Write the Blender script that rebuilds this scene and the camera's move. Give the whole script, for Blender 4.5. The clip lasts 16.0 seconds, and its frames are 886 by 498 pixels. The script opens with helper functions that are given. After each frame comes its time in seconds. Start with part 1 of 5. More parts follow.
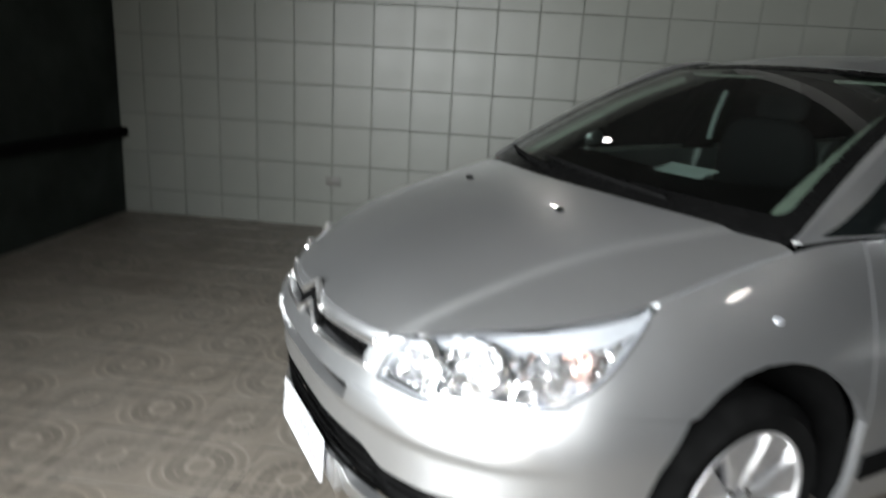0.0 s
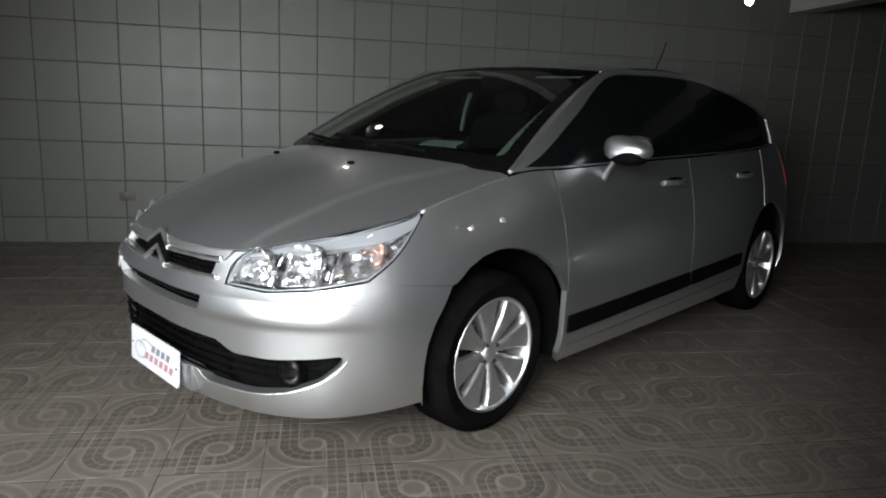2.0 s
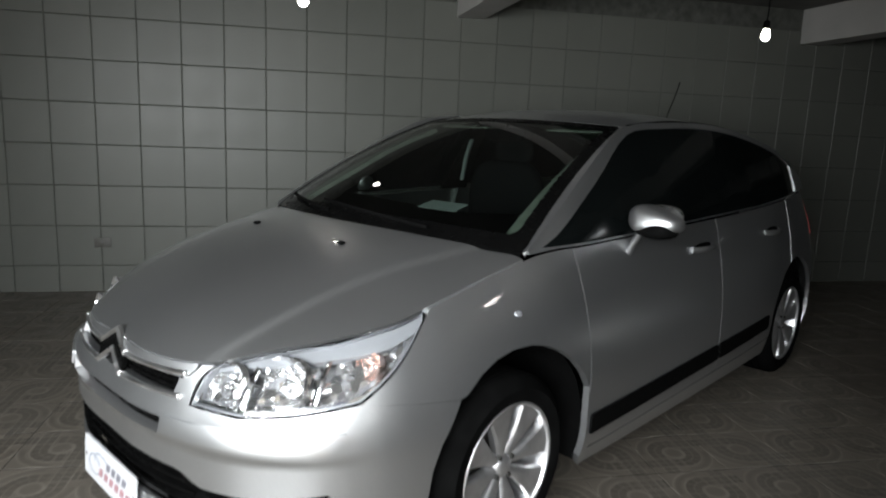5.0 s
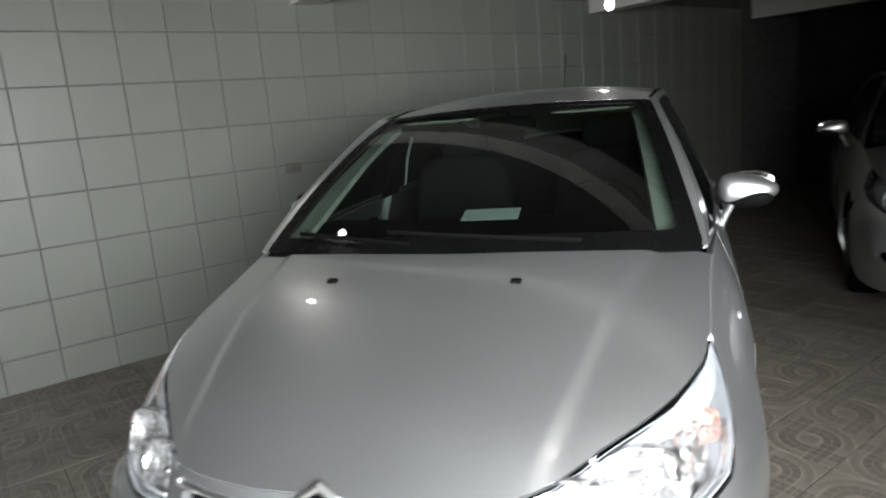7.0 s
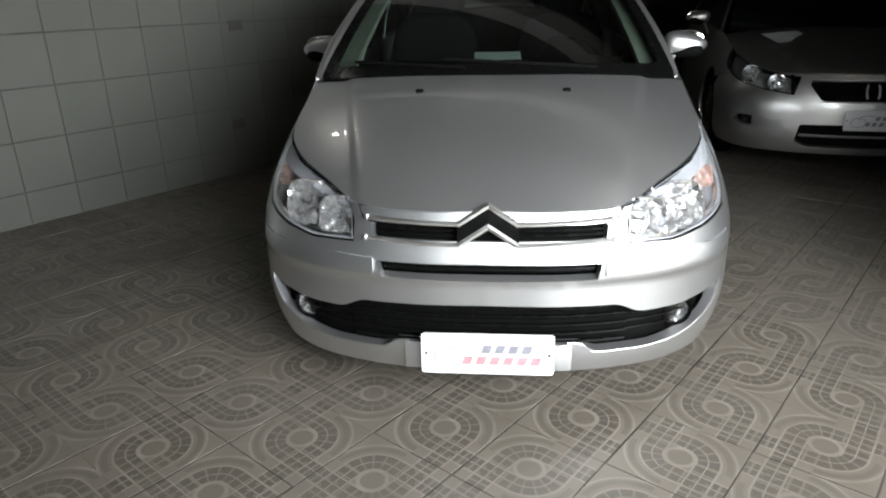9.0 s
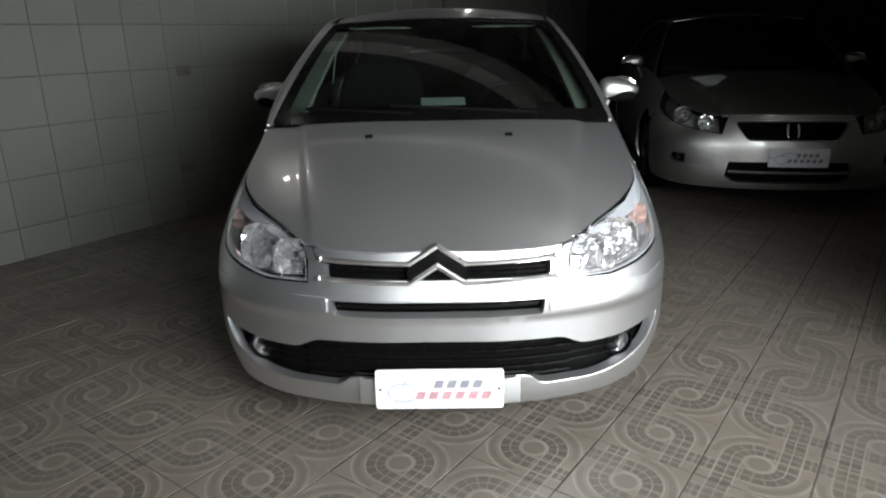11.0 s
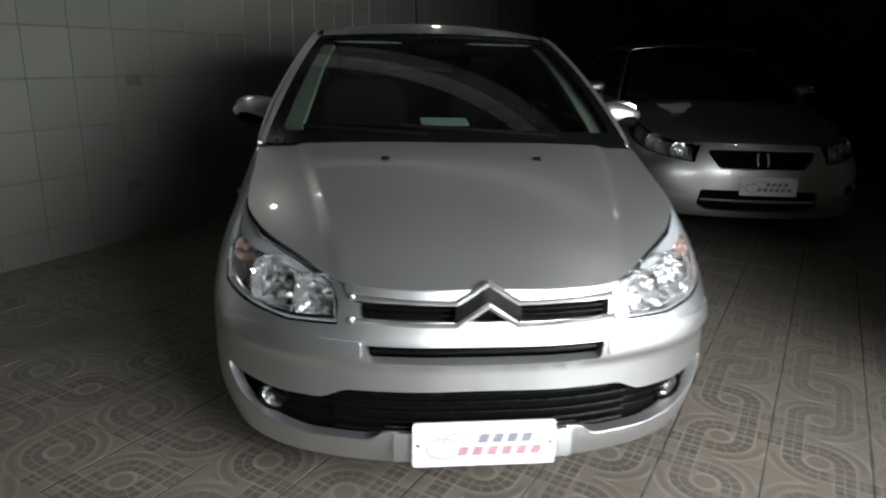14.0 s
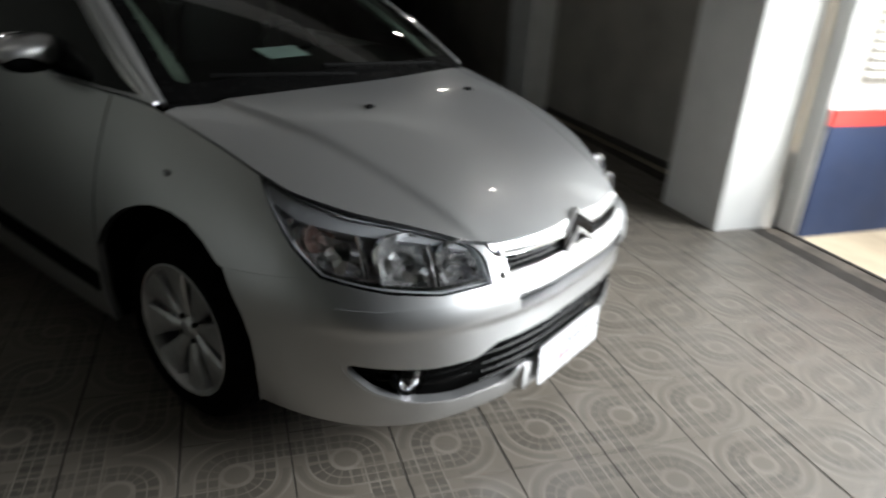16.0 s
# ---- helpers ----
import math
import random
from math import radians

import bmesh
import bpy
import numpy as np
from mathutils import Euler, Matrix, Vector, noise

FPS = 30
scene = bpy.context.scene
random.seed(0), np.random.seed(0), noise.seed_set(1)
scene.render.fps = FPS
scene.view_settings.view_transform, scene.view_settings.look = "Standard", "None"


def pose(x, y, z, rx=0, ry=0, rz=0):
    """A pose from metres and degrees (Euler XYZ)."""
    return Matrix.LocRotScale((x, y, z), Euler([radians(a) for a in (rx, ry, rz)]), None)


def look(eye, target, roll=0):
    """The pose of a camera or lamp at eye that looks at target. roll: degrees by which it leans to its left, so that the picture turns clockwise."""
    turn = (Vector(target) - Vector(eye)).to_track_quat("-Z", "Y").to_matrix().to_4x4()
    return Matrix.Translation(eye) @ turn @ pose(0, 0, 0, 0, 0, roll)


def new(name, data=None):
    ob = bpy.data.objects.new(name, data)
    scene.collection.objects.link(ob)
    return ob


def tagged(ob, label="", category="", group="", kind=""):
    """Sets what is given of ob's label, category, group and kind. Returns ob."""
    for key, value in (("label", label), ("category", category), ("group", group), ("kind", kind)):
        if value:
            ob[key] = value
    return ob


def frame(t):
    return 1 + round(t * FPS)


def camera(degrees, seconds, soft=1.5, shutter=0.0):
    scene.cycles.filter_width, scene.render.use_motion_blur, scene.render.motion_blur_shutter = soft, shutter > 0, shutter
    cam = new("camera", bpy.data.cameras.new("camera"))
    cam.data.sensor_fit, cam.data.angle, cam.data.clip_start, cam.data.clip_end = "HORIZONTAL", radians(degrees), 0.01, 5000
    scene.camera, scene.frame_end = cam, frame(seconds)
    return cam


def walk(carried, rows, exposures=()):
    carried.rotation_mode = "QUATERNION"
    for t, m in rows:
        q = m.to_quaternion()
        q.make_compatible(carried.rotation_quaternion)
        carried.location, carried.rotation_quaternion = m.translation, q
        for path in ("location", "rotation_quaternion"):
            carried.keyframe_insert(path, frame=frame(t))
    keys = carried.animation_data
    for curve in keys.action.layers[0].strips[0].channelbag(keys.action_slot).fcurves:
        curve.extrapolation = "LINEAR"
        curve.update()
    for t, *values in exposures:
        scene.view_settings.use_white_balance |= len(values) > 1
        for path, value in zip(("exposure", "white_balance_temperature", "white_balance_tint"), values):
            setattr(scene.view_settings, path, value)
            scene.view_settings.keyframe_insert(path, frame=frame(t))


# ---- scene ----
cam = camera(66.6, 16.0, 2.0, 0.6)
PATH = [
    (0, (1.775, -0.492, 1.344), (0.067, 0.401, 0.809), 3.4),
    (0.5, (1.999, -0.687, 1.18), (0.417, 0.371, 0.567), 9.1),
    (1, (2.275, -0.886, 1.111), (0.84, 0.413, 0.608), 2.2),
    (1.5, (2.327, -0.912, 1.156), (0.936, 0.46, 0.727), 1.6),
    (2, (2.326, -0.926, 1.167), (0.955, 0.475, 0.767), 2.5),
    (2.5, (2.324, -0.932, 1.174), (0.956, 0.471, 0.777), 2.3),
    (3, (2.331, -0.922, 1.182), (0.957, 0.471, 0.768), 1.3),
    (3.5, (2.345, -0.919, 1.187), (0.949, 0.459, 0.796), 1.6),
    (6, (1.483, -0.567, 1.429), (0.227, 0.945, 1.062), 3.6),
    (6.5, (1.105, -0.719, 1.409), (0.159, 0.991, 0.983), -0.4),
    (7, (0.645, -0.968, 1.397), (-0.005, 0.881, 1.0), -4.9),
    (7.5, (0.37, -1.235, 1.425), (0.004, 0.685, 1.003), -4.6),
    (8, (0.145, -1.428, 1.307), (-0.068, 0.483, 0.755), -2.8),
    (8.5, (0.039, -1.719, 1.29), (-0.16, 0.139, 0.577), -1.5),
    (11, (0.048, -1.873, 1.326), (0.018, 0.031, 0.716), -1.1),
    (11.5, (0.044, -1.872, 1.331), (0.023, 0.049, 0.774), -0.3),
    (12, (0.046, -1.872, 1.331), (0.04, 0.052, 0.783), 0.1),
    (12.5, (0.047, -1.88, 1.333), (0.051, 0.045, 0.792), 0.1),
    (13, (0.028, -1.887, 1.335), (0.019, 0.043, 0.812), -0.1),
    (13.5, (-0.053, -1.837, 1.343), (-0.042, 0.1, 0.848), 0.4),
    (14, (-0.293, -1.632, 1.303), (-0.098, 0.28, 0.749), 1.2),
    (14.5, (-0.636, -1.433, 1.318), (-0.344, 0.463, 0.752), 5.8),
    (15, (-1.016, -1.297, 1.367), (-0.394, 0.51, 0.777), 2.2),
    (15.5, (-1.429, -1.001, 1.349), (-0.374, 0.531, 0.614), 5.0),
    (16, (-1.8, -0.793, 1.409), (-0.324, 0.295, 0.61), 3.8),
]
EXPOSURES = [(0, 0.75), (0.5, 0.22), (1, -0.12), (2, -0.15), (3.5, -0.2), (6, 0.3), (7, 1.1), (7.5, 1.38), (8, 1.15), (8.5, 0.72), (11, 0.25), (13.5, 0.27), (15, 0.12), (16, 0.45)]
walk(cam, [(t, look(eye, target, roll)) for t, eye, target, roll in PATH], EXPOSURES)

# ---- light ----
world = bpy.data.worlds.new("sky")
scene.world = world
world.use_nodes = True
wn = world.node_tree.nodes
sky = wn.new("ShaderNodeTexSky")
sky.sky_type, sky.sun_disc = "NISHITA", False
sky.sun_elevation, sky.sun_rotation = radians(48), radians(140)
world.node_tree.links.new(sky.outputs[0], wn["Background"].inputs[0])
wn["Background"].inputs[1].default_value = 0.05

# the room stands turned against the silver car: X runs out from the tiled wall, Y along it
ROOM = Matrix.Translation((-2.635, 2.249, 0)) @ pose(0, 0, 0, 0, 0, -33.0)


def lamp(name, kind, energy, m, **values):
    data = bpy.data.lights.new(name, kind)
    data.energy = energy
    for key, value in values.items():
        if key == "color":
            data.color = value
        elif key == "size":
            data.shape, data.size, data.size_y = "RECTANGLE", value[0], value[1]
        elif key == "angle":
            data.angle = value
    ob = new(name, data)
    ob.matrix_world = m
    return ob


sun = lamp("sun", "SUN", 5.0, look((-2, -10, 20), (0, 0, 0)), angle=radians(0.6), color=(1, 0.95, 0.88))
# added area lamp in the open gateway, for its daylight and a carried torch
gateway_fill = lamp("daylight", "AREA", 90, ROOM @ pose(6.04, -1.20, 1.50, 74, 0, 66), size=(2.7, 1.1), color=(0.94, 0.98, 1.0))
gateway_fill.data.spread = radians(92)

# ---- materials ----
def material(name, color=(0.5, 0.5, 0.5), rough=0.5, metal=0.0, **more):
    """A principled material with fine grain and larger stains; returns it and its node helpers."""
    mat = bpy.data.materials.new(name)
    mat.use_nodes = True
    nodes, links = mat.node_tree.nodes, mat.node_tree.links
    bsdf = nodes["Principled BSDF"]
    bsdf.inputs["Base Color"].default_value = (*color, 1)
    bsdf.inputs["Roughness"].default_value = rough
    bsdf.inputs["Metallic"].default_value = metal
    names = {"coat": "Coat Weight", "coat_rough": "Coat Roughness", "ior": "IOR", "clear": "Transmission Weight", "spec": "Specular IOR Level", "glow": "Emission Strength"}
    for key, value in more.items():
        if key == "glow_color":
            bsdf.inputs["Emission Color"].default_value = (*value, 1)
        elif key in names:
            bsdf.inputs[names[key]].default_value = value
    coords = nodes.new("ShaderNodeTexCoord")

    def noisy(scale, detail=3.0, where="Object"):
        n = nodes.new("ShaderNodeTexNoise")
        n.inputs["Scale"].default_value, n.inputs["Detail"].default_value = scale, detail
        links.new(coords.outputs[where], n.inputs["Vector"])
        return n.outputs["Fac"]

    def ramp(fac, stops):
        r = nodes.new("ShaderNodeValToRGB")
        while len(r.color_ramp.elements) < len(stops):
            r.color_ramp.elements.new(0.5)
        for e, (p, c) in zip(r.color_ramp.elements, stops):
            e.position, e.color = p, (*c, 1) if len(c) == 3 else c
        links.new(fac, r.inputs[0])
        return r.outputs[0]

    def bump(fac, strength, distance):
        b = nodes.new("ShaderNodeBump")
        b.inputs["Strength"].default_value, b.inputs["Distance"].default_value = strength, distance
        links.new(fac, b.inputs["Height"])
        links.new(b.outputs[0], bsdf.inputs["Normal"])

    def math_node(op, a, b=0.0, c=0.0):
        n = nodes.new("ShaderNodeMath")
        n.operation = op
        for socket, value in zip(n.inputs, (a, b, c)):
            if isinstance(value, (int, float)):
                socket.default_value = value
            else:
                links.new(value, socket)
        return n.outputs[0]

    def mix(fac, a, b):
        n = nodes.new("ShaderNodeMix")
        n.data_type = "RGBA"
        for socket, value in zip((n.inputs[0], n.inputs[6], n.inputs[7]), (fac, a, b)):
            if isinstance(value, (int, float)):
                socket.default_value = value
            elif isinstance(value, tuple):
                socket.default_value = (*value, 1)
            else:
                links.new(value, socket)
        return n.outputs[2]

    class Tools:
        pass
    kit = Tools()
    kit.mat, kit.bsdf, kit.nodes, kit.links, kit.coords = mat, bsdf, nodes, links, coords
    kit.noisy, kit.ramp, kit.bump, kit.math, kit.mix = noisy, ramp, bump, math_node, mix
    kit.set = lambda socket, value: links.new(value, bsdf.inputs[socket])
    return kit


def shaded(color, dark=0.8, light=1.15):
    return [(0.3, tuple(c * dark for c in color)), (0.7, tuple(min(1, c * light) for c in color))]


def grainy(name, color, rough, metal=0.0, scale=6.0, dark=0.8, light=1.12, bump=0.0, bump_scale=80.0, **more):
    k = material(name, color, rough, metal, **more)
    k.set("Base Color", k.ramp(k.noisy(scale, 5), shaded(color, dark, light)))
    k.set("Roughness", k.ramp(k.noisy(scale * 3.1, 4), [(0.25, (max(0, rough - 0.08),) * 3), (0.75, (min(1, rough + 0.1),) * 3)]))
    if bump:
        k.bump(k.noisy(bump_scale, 4), bump, 0.002)
    return k.mat


def paint(name, color):
    k = material(name, color, 0.4, 0.96, coat=0.9, coat_rough=0.04)
    fleck = k.ramp(k.noisy(900, 1), shaded(color, 0.88, 1.1))
    dust = k.noisy(1.6, 4)
    k.set("Base Color", k.mix(k.math("MULTIPLY", dust, 0.10), fleck, (0.42, 0.41, 0.38)))
    k.set("Roughness", k.ramp(k.noisy(1.5, 3), [(0.3, (0.37,) * 3), (0.75, (0.43,) * 3)]))
    return k.mat


SILVER = paint("silver_paint", (0.62, 0.63, 0.64))
GREY_PAINT = paint("grey_silver_paint", (0.42, 0.42, 0.41))
BLACK_PLASTIC = grainy("black_plastic", (0.004, 0.004, 0.004), 0.6, spec=0.02, scale=20, bump=0.1, bump_scale=400)
BLACK_GLOSS = grainy("black_trim", (0.003, 0.003, 0.003), 0.24, spec=0.05, scale=10)
RUBBER = grainy("tyre_rubber", (0.0035, 0.0035, 0.0035), 0.85, spec=0.02, scale=14, dark=0.7, light=1.5, bump=0.2, bump_scale=220)
CHROME = grainy("chrome", (0.94, 0.94, 0.94), 0.34, 1.0, scale=8, dark=0.94, light=1.04)
ALLOY = grainy("alloy", (0.70, 0.70, 0.71), 0.38, 0.93, scale=18, dark=0.85, light=1.08)
DARK_METAL = grainy("dark_metal", (0.05, 0.048, 0.045), 0.6, 0.5, scale=30)
DISC_METAL = grainy("disc_metal", (0.35, 0.33, 0.31), 0.35, 1.0, scale=40)
REFLECTOR = grainy("lamp_reflector", (0.9, 0.9, 0.9), 0.10, 1.0, scale=30, dark=0.97, light=1.03, bump=0.5, bump_scale=45)
LAMP_TRIM = grainy("lamp_trim", (0.34, 0.35, 0.36), 0.35, 0.6, scale=20)
AMBER = grainy("amber_lens", (0.81, 0.64, 0.59), 0.12, 0.9, scale=60, bump=0.4, bump_scale=60)
def facets(name, scale, tilt):
    """Chromed lamp reflector pressed in many small mirror facets, each tilted its own way."""
    k = material(name, (0.9, 0.9, 0.9), 0.12, 0.94)
    cells = k.nodes.new("ShaderNodeTexVoronoi")
    cells.inputs["Scale"].default_value = scale
    k.links.new(k.coords.outputs["Object"], cells.inputs["Vector"])
    geo = k.nodes.new("ShaderNodeNewGeometry")

    def vector(op, a, b):
        n = k.nodes.new("ShaderNodeVectorMath")
        n.operation = op
        k.links.new(a, n.inputs[0])
        if isinstance(b, tuple):
            n.inputs[1].default_value = b
        elif b is not None:
            k.links.new(b, n.inputs[1])
        return n.outputs[0]
    lean = vector("MULTIPLY", vector("SUBTRACT", cells.outputs["Color"], (0.5, 0.5, 0.5)), (tilt, tilt, tilt))
    k.set("Normal", vector("NORMALIZE", vector("ADD", geo.outputs["Normal"], lean), None))
    k.set("Base Color", k.mix(k.noisy(20, 3), (0.80, 0.80, 0.81), (0.95, 0.95, 0.95)))
    return k.mat


FACETS = facets("faceted_reflector", 46, 1.15)
CRINKLE = facets("pressed_reflector", 42, 1.2)
SATIN = grainy("satin_lamp_body", (0.33, 0.34, 0.36), 0.40, 0.4, scale=12, dark=0.92, light=1.04)
WHITE_PLATE = grainy("white_plate", (0.58, 0.58, 0.60), 0.45, scale=9, dark=0.96, light=1.02)
PLATE_BLUE = grainy("plate_blue", (0.19, 0.19, 0.22), 0.5, scale=30)
PLATE_RED = grainy("plate_red", (0.36, 0.20, 0.22), 0.5, scale=30)
PLATE_GREY = grainy("plate_grey", (0.30, 0.33, 0.39), 0.5, scale=30)
TRIM_CLOTH = grainy("pillar_trim", (0.24, 0.25, 0.22), 0.85, scale=25, bump=0.2, bump_scale=500)
SEAT_CLOTH = grainy("seat_cloth", (0.012, 0.012, 0.013), 0.95, spec=0.1, scale=40, bump=0.3, bump_scale=600)
PAPER = grainy("paper", (0.44, 0.48, 0.48), 0.7, scale=12, dark=0.95)
RED_TRIM = grainy("red_caliper", (0.30, 0.03, 0.02), 0.5, scale=40)


def glass(name, color, ior=1.45, dirt=0.02):
    """A thin pane: tinted see-through sheet with a mirror sheen that grows at grazing angles."""
    k = material(name)
    n, l = k.nodes, k.links
    see, sheen, fres, mixer = n.new("ShaderNodeBsdfTransparent"), n.new("ShaderNodeBsdfGlossy"), n.new("ShaderNodeFresnel"), n.new("ShaderNodeMixShader")
    see.inputs[0].default_value = (*color, 1)
    sheen.inputs["Color"].default_value = (1, 1, 1, 1)
    l.new(k.ramp(k.noisy(3.0, 6), [(0.4, (0.0,) * 3), (0.85, (dirt,) * 3)]), sheen.inputs["Roughness"])
    fres.inputs["IOR"].default_value = ior
    l.new(fres.outputs[0], mixer.inputs[0])
    l.new(see.outputs[0], mixer.inputs[1])
    l.new(sheen.outputs[0], mixer.inputs[2])
    l.new(mixer.outputs[0], n["Material Output"].inputs["Surface"])
    return k.mat


SCREEN_GLASS = glass("windscreen_glass", (0.17, 0.225, 0.195), 1.38, 0.03)
TINTED = grainy("tinted_glass", (0.004, 0.005, 0.005), 0.05, scale=4, spec=0.15)
LENS = glass("lamp_lens", (0.94, 0.95, 0.95), 1.5, 0.02)


def tile_wall():
    k = material("glazed_wall_tile", (0.66, 0.66, 0.62), 0.22, spec=0.3)
    info = k.nodes.new("ShaderNodeObjectInfo")
    geo = k.nodes.new("ShaderNodeNewGeometry")
    vary = k.math("FRACT", k.math("ADD", info.outputs["Random"], geo.outputs["Random Per Island"]))
    cloud = k.mix(k.noisy(2.3, 6), (0.098, 0.102, 0.090), (0.140, 0.143, 0.127))
    k.set("Base Color", k.mix(k.math("MULTIPLY", vary, 0.35), cloud, (0.09, 0.095, 0.085)))
    k.set("Roughness", k.ramp(k.noisy(7, 5), [(0.3, (0.36,) * 3), (0.75, (0.44,) * 3)]))
    k.bump(k.noisy(9, 2), 0.10, 0.004)
    return k.mat


WALL_TILE = tile_wall()
GROUT = grainy("wall_grout", (0.074, 0.076, 0.067), 0.9, scale=12, dark=0.6, light=1.3, bump=0.3)
FLOOR_GROUT = grainy("floor_grout", (0.055, 0.049, 0.042), 0.95, scale=9, dark=0.6, light=1.5, bump=0.3)


def floor_tile():
    """Worn ceramic tile: cream bands and rings with rows of brown blocks, drawn in the tile's own square."""
    k = material("patterned_floor_tile", (0.4, 0.38, 0.34), 0.5, spec=0.8)
    sep = k.nodes.new("ShaderNodeSeparateXYZ")
    k.links.new(k.coords.outputs["UV"], sep.inputs[0])
    x, y = sep.outputs[0], sep.outputs[1]
    m = k.math

    def between(value, lo, hi):
        return m("MULTIPLY", m("GREATER_THAN", value, lo), m("LESS_THAN", value, hi))

    def either(a, b):
        return m("MAXIMUM", a, b)

    def both_of(a, b):
        return m("MULTIPLY", a, b)
    info = k.nodes.new("ShaderNodeObjectInfo")
    geo = k.nodes.new("ShaderNodeNewGeometry")
    vary = m("FRACT", m("ADD", info.outputs["Random"], geo.outputs["Random Per Island"]))

    # a ringed disc in the middle; paved double lanes come in from two edges, bend round it and leave by the other two, crossing in two corners
    u, v = m("SUBTRACT", x, 0.5), m("SUBTRACT", y, 0.5)
    d = m("SQRT", m("ADD", m("MULTIPLY", u, u), m("MULTIPLY", v, v)))
    au, av = m("ABSOLUTE", u), m("ABSOLUTE", v)
    bend = m("GREATER_THAN", m("MULTIPLY", u, v), 0.0)
    straight = m("SUBTRACT", 1.0, bend)

    def lanes(t):
        return either(between(t, 0.160, 0.246), between(t, 0.258, 0.350))

    def rims(t):
        return either(between(t, 0.246, 0.258), either(between(t, 0.352, 0.374), between(t, 0.142, 0.160)))

    def blocks(t):
        return m("GREATER_THAN", m("FRACT", m("MULTIPLY", t, 9.4)), 0.22)
    step = m("GREATER_THAN", m("FRACT", m("MULTIPLY", m("ARCTAN2", av, au), 2.55)), 0.16)
    paving = both_of(straight, either(both_of(lanes(au), blocks(av)), both_of(lanes(av), blocks(au))))
    arcs = both_of(both_of(bend, step), lanes(d))
    fan = both_of(bend, both_of(between(d, 0.410, 0.470), 0.5))
    disc = both_of(m("LESS_THAN", d, 0.105), 0.35)
    dark = either(either(arcs, paving), either(fan, disc))
    light = either(between(d, 0.116, 0.152), both_of(bend, either(rims(d), between(d, 0.490, 0.512))))
    light = either(light, both_of(both_of(straight, m("GREATER_THAN", d, 0.152)), either(rims(au), rims(av))))
    dark = both_of(dark, m("SUBTRACT", 1.0, light))
    wear = k.noisy(7, 6)
    stain = k.noisy(1.3, 5)
    worn = k.ramp(k.noisy(1.7, 4), [(0.30, (0.55,) * 3), (0.58, (1.0,) * 3)])
    light, dark = m("MULTIPLY", light, worn), m("MULTIPLY", dark, worn)
    base = k.mix(wear, (0.115, 0.100, 0.081), (0.175, 0.152, 0.124))
    base = k.mix(m("MULTIPLY", light, m("MULTIPLY_ADD", wear, 0.9, 0.0)), base, (0.29, 0.265, 0.225))
    base = k.mix(m("MULTIPLY", dark, m("MULTIPLY_ADD", wear, 0.9, 0.30)), base, (0.040, 0.035, 0.029))
    base = k.mix(m("MULTIPLY", vary, 0.22), base, (0.14, 0.128, 0.112))
    base = k.mix(k.ramp(stain, [(0.44, (0, 0, 0)), (0.72, (0.65, 0.65, 0.65))]), base, (0.066, 0.052, 0.040))
    k.set("Base Color", base)
    k.set("Roughness", k.ramp(wear, [(0.3, (0.36,) * 3), (0.75, (0.6,) * 3)]))
    k.bump(k.noisy(70, 4), 0.12, 0.002)
    return k.mat


FLOOR_TILE = floor_tile()
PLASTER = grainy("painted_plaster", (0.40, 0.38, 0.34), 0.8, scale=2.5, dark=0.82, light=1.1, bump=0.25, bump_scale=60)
WHITE_WALL = grainy("white_painted_wall", (0.78, 0.78, 0.76), 0.7, scale=3, dark=0.9, light=1.05, bump=0.25, bump_scale=60)
# green wall colour taken near black, so the unlit dark is in it too
DARK_WALL = grainy("dark_green_shade_wall", (0.016, 0.020, 0.017), 0.75, spec=0.1, scale=2.2, dark=0.6, light=1.5, bump=0.2, bump_scale=50)
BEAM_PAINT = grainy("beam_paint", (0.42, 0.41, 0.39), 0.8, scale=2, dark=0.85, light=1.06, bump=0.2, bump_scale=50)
# kept well below the beams' paint: the ceiling's dimness is in this colour
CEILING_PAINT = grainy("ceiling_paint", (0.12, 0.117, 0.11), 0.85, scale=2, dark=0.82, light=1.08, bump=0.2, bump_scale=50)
BLUE_WALL = grainy("blue_wall_paint", (0.016, 0.036, 0.10), 0.6, scale=3, dark=0.85, light=1.15, bump=0.2, bump_scale=60)
RED_WALL = grainy("red_wall_paint", (0.72, 0.06, 0.05), 0.6, scale=3, dark=0.9, light=1.1)
CONCRETE = grainy("pavement_concrete", (0.42, 0.37, 0.28), 0.9, scale=3, dark=0.8, light=1.15, bump=0.4, bump_scale=90)
OUTLET_PLASTIC = grainy("outlet_plate", (0.07, 0.066, 0.058), 0.5, scale=20)
BULB = material("bulb_glass", (1, 1, 1), 0.3, glow=28.0, glow_color=(1, 0.97, 0.9)).mat

# ---- mesh tools ----
def link(name, bm, mat, parent=None, label="", smooth=True, normals=None):
    """Links a bmesh as one mesh object, under its parent if there is one."""
    me = bpy.data.meshes.new(name)
    bm.to_mesh(me)
    bm.free()
    me.materials.append(mat)
    if smooth:
        me.shade_smooth()
        if normals is not None:
            me.normals_split_custom_set_from_vertices(normals)
    ob = new(name, me)
    if parent is not None:
        ob.parent = parent
    if label:
        ob["label"] = label
    return ob


def part(name, bm, mat, parent, label="", smooth=True):
    ob = link(name, bm, mat, parent, label, smooth)
    if smooth:
        ob.data.set_sharp_from_angle(angle=radians(38))
    return ob


def thing(name, m, label, category, group="", kind=""):
    ob = new(name)
    ob.matrix_world = m
    return tagged(ob, label, category, group, kind)


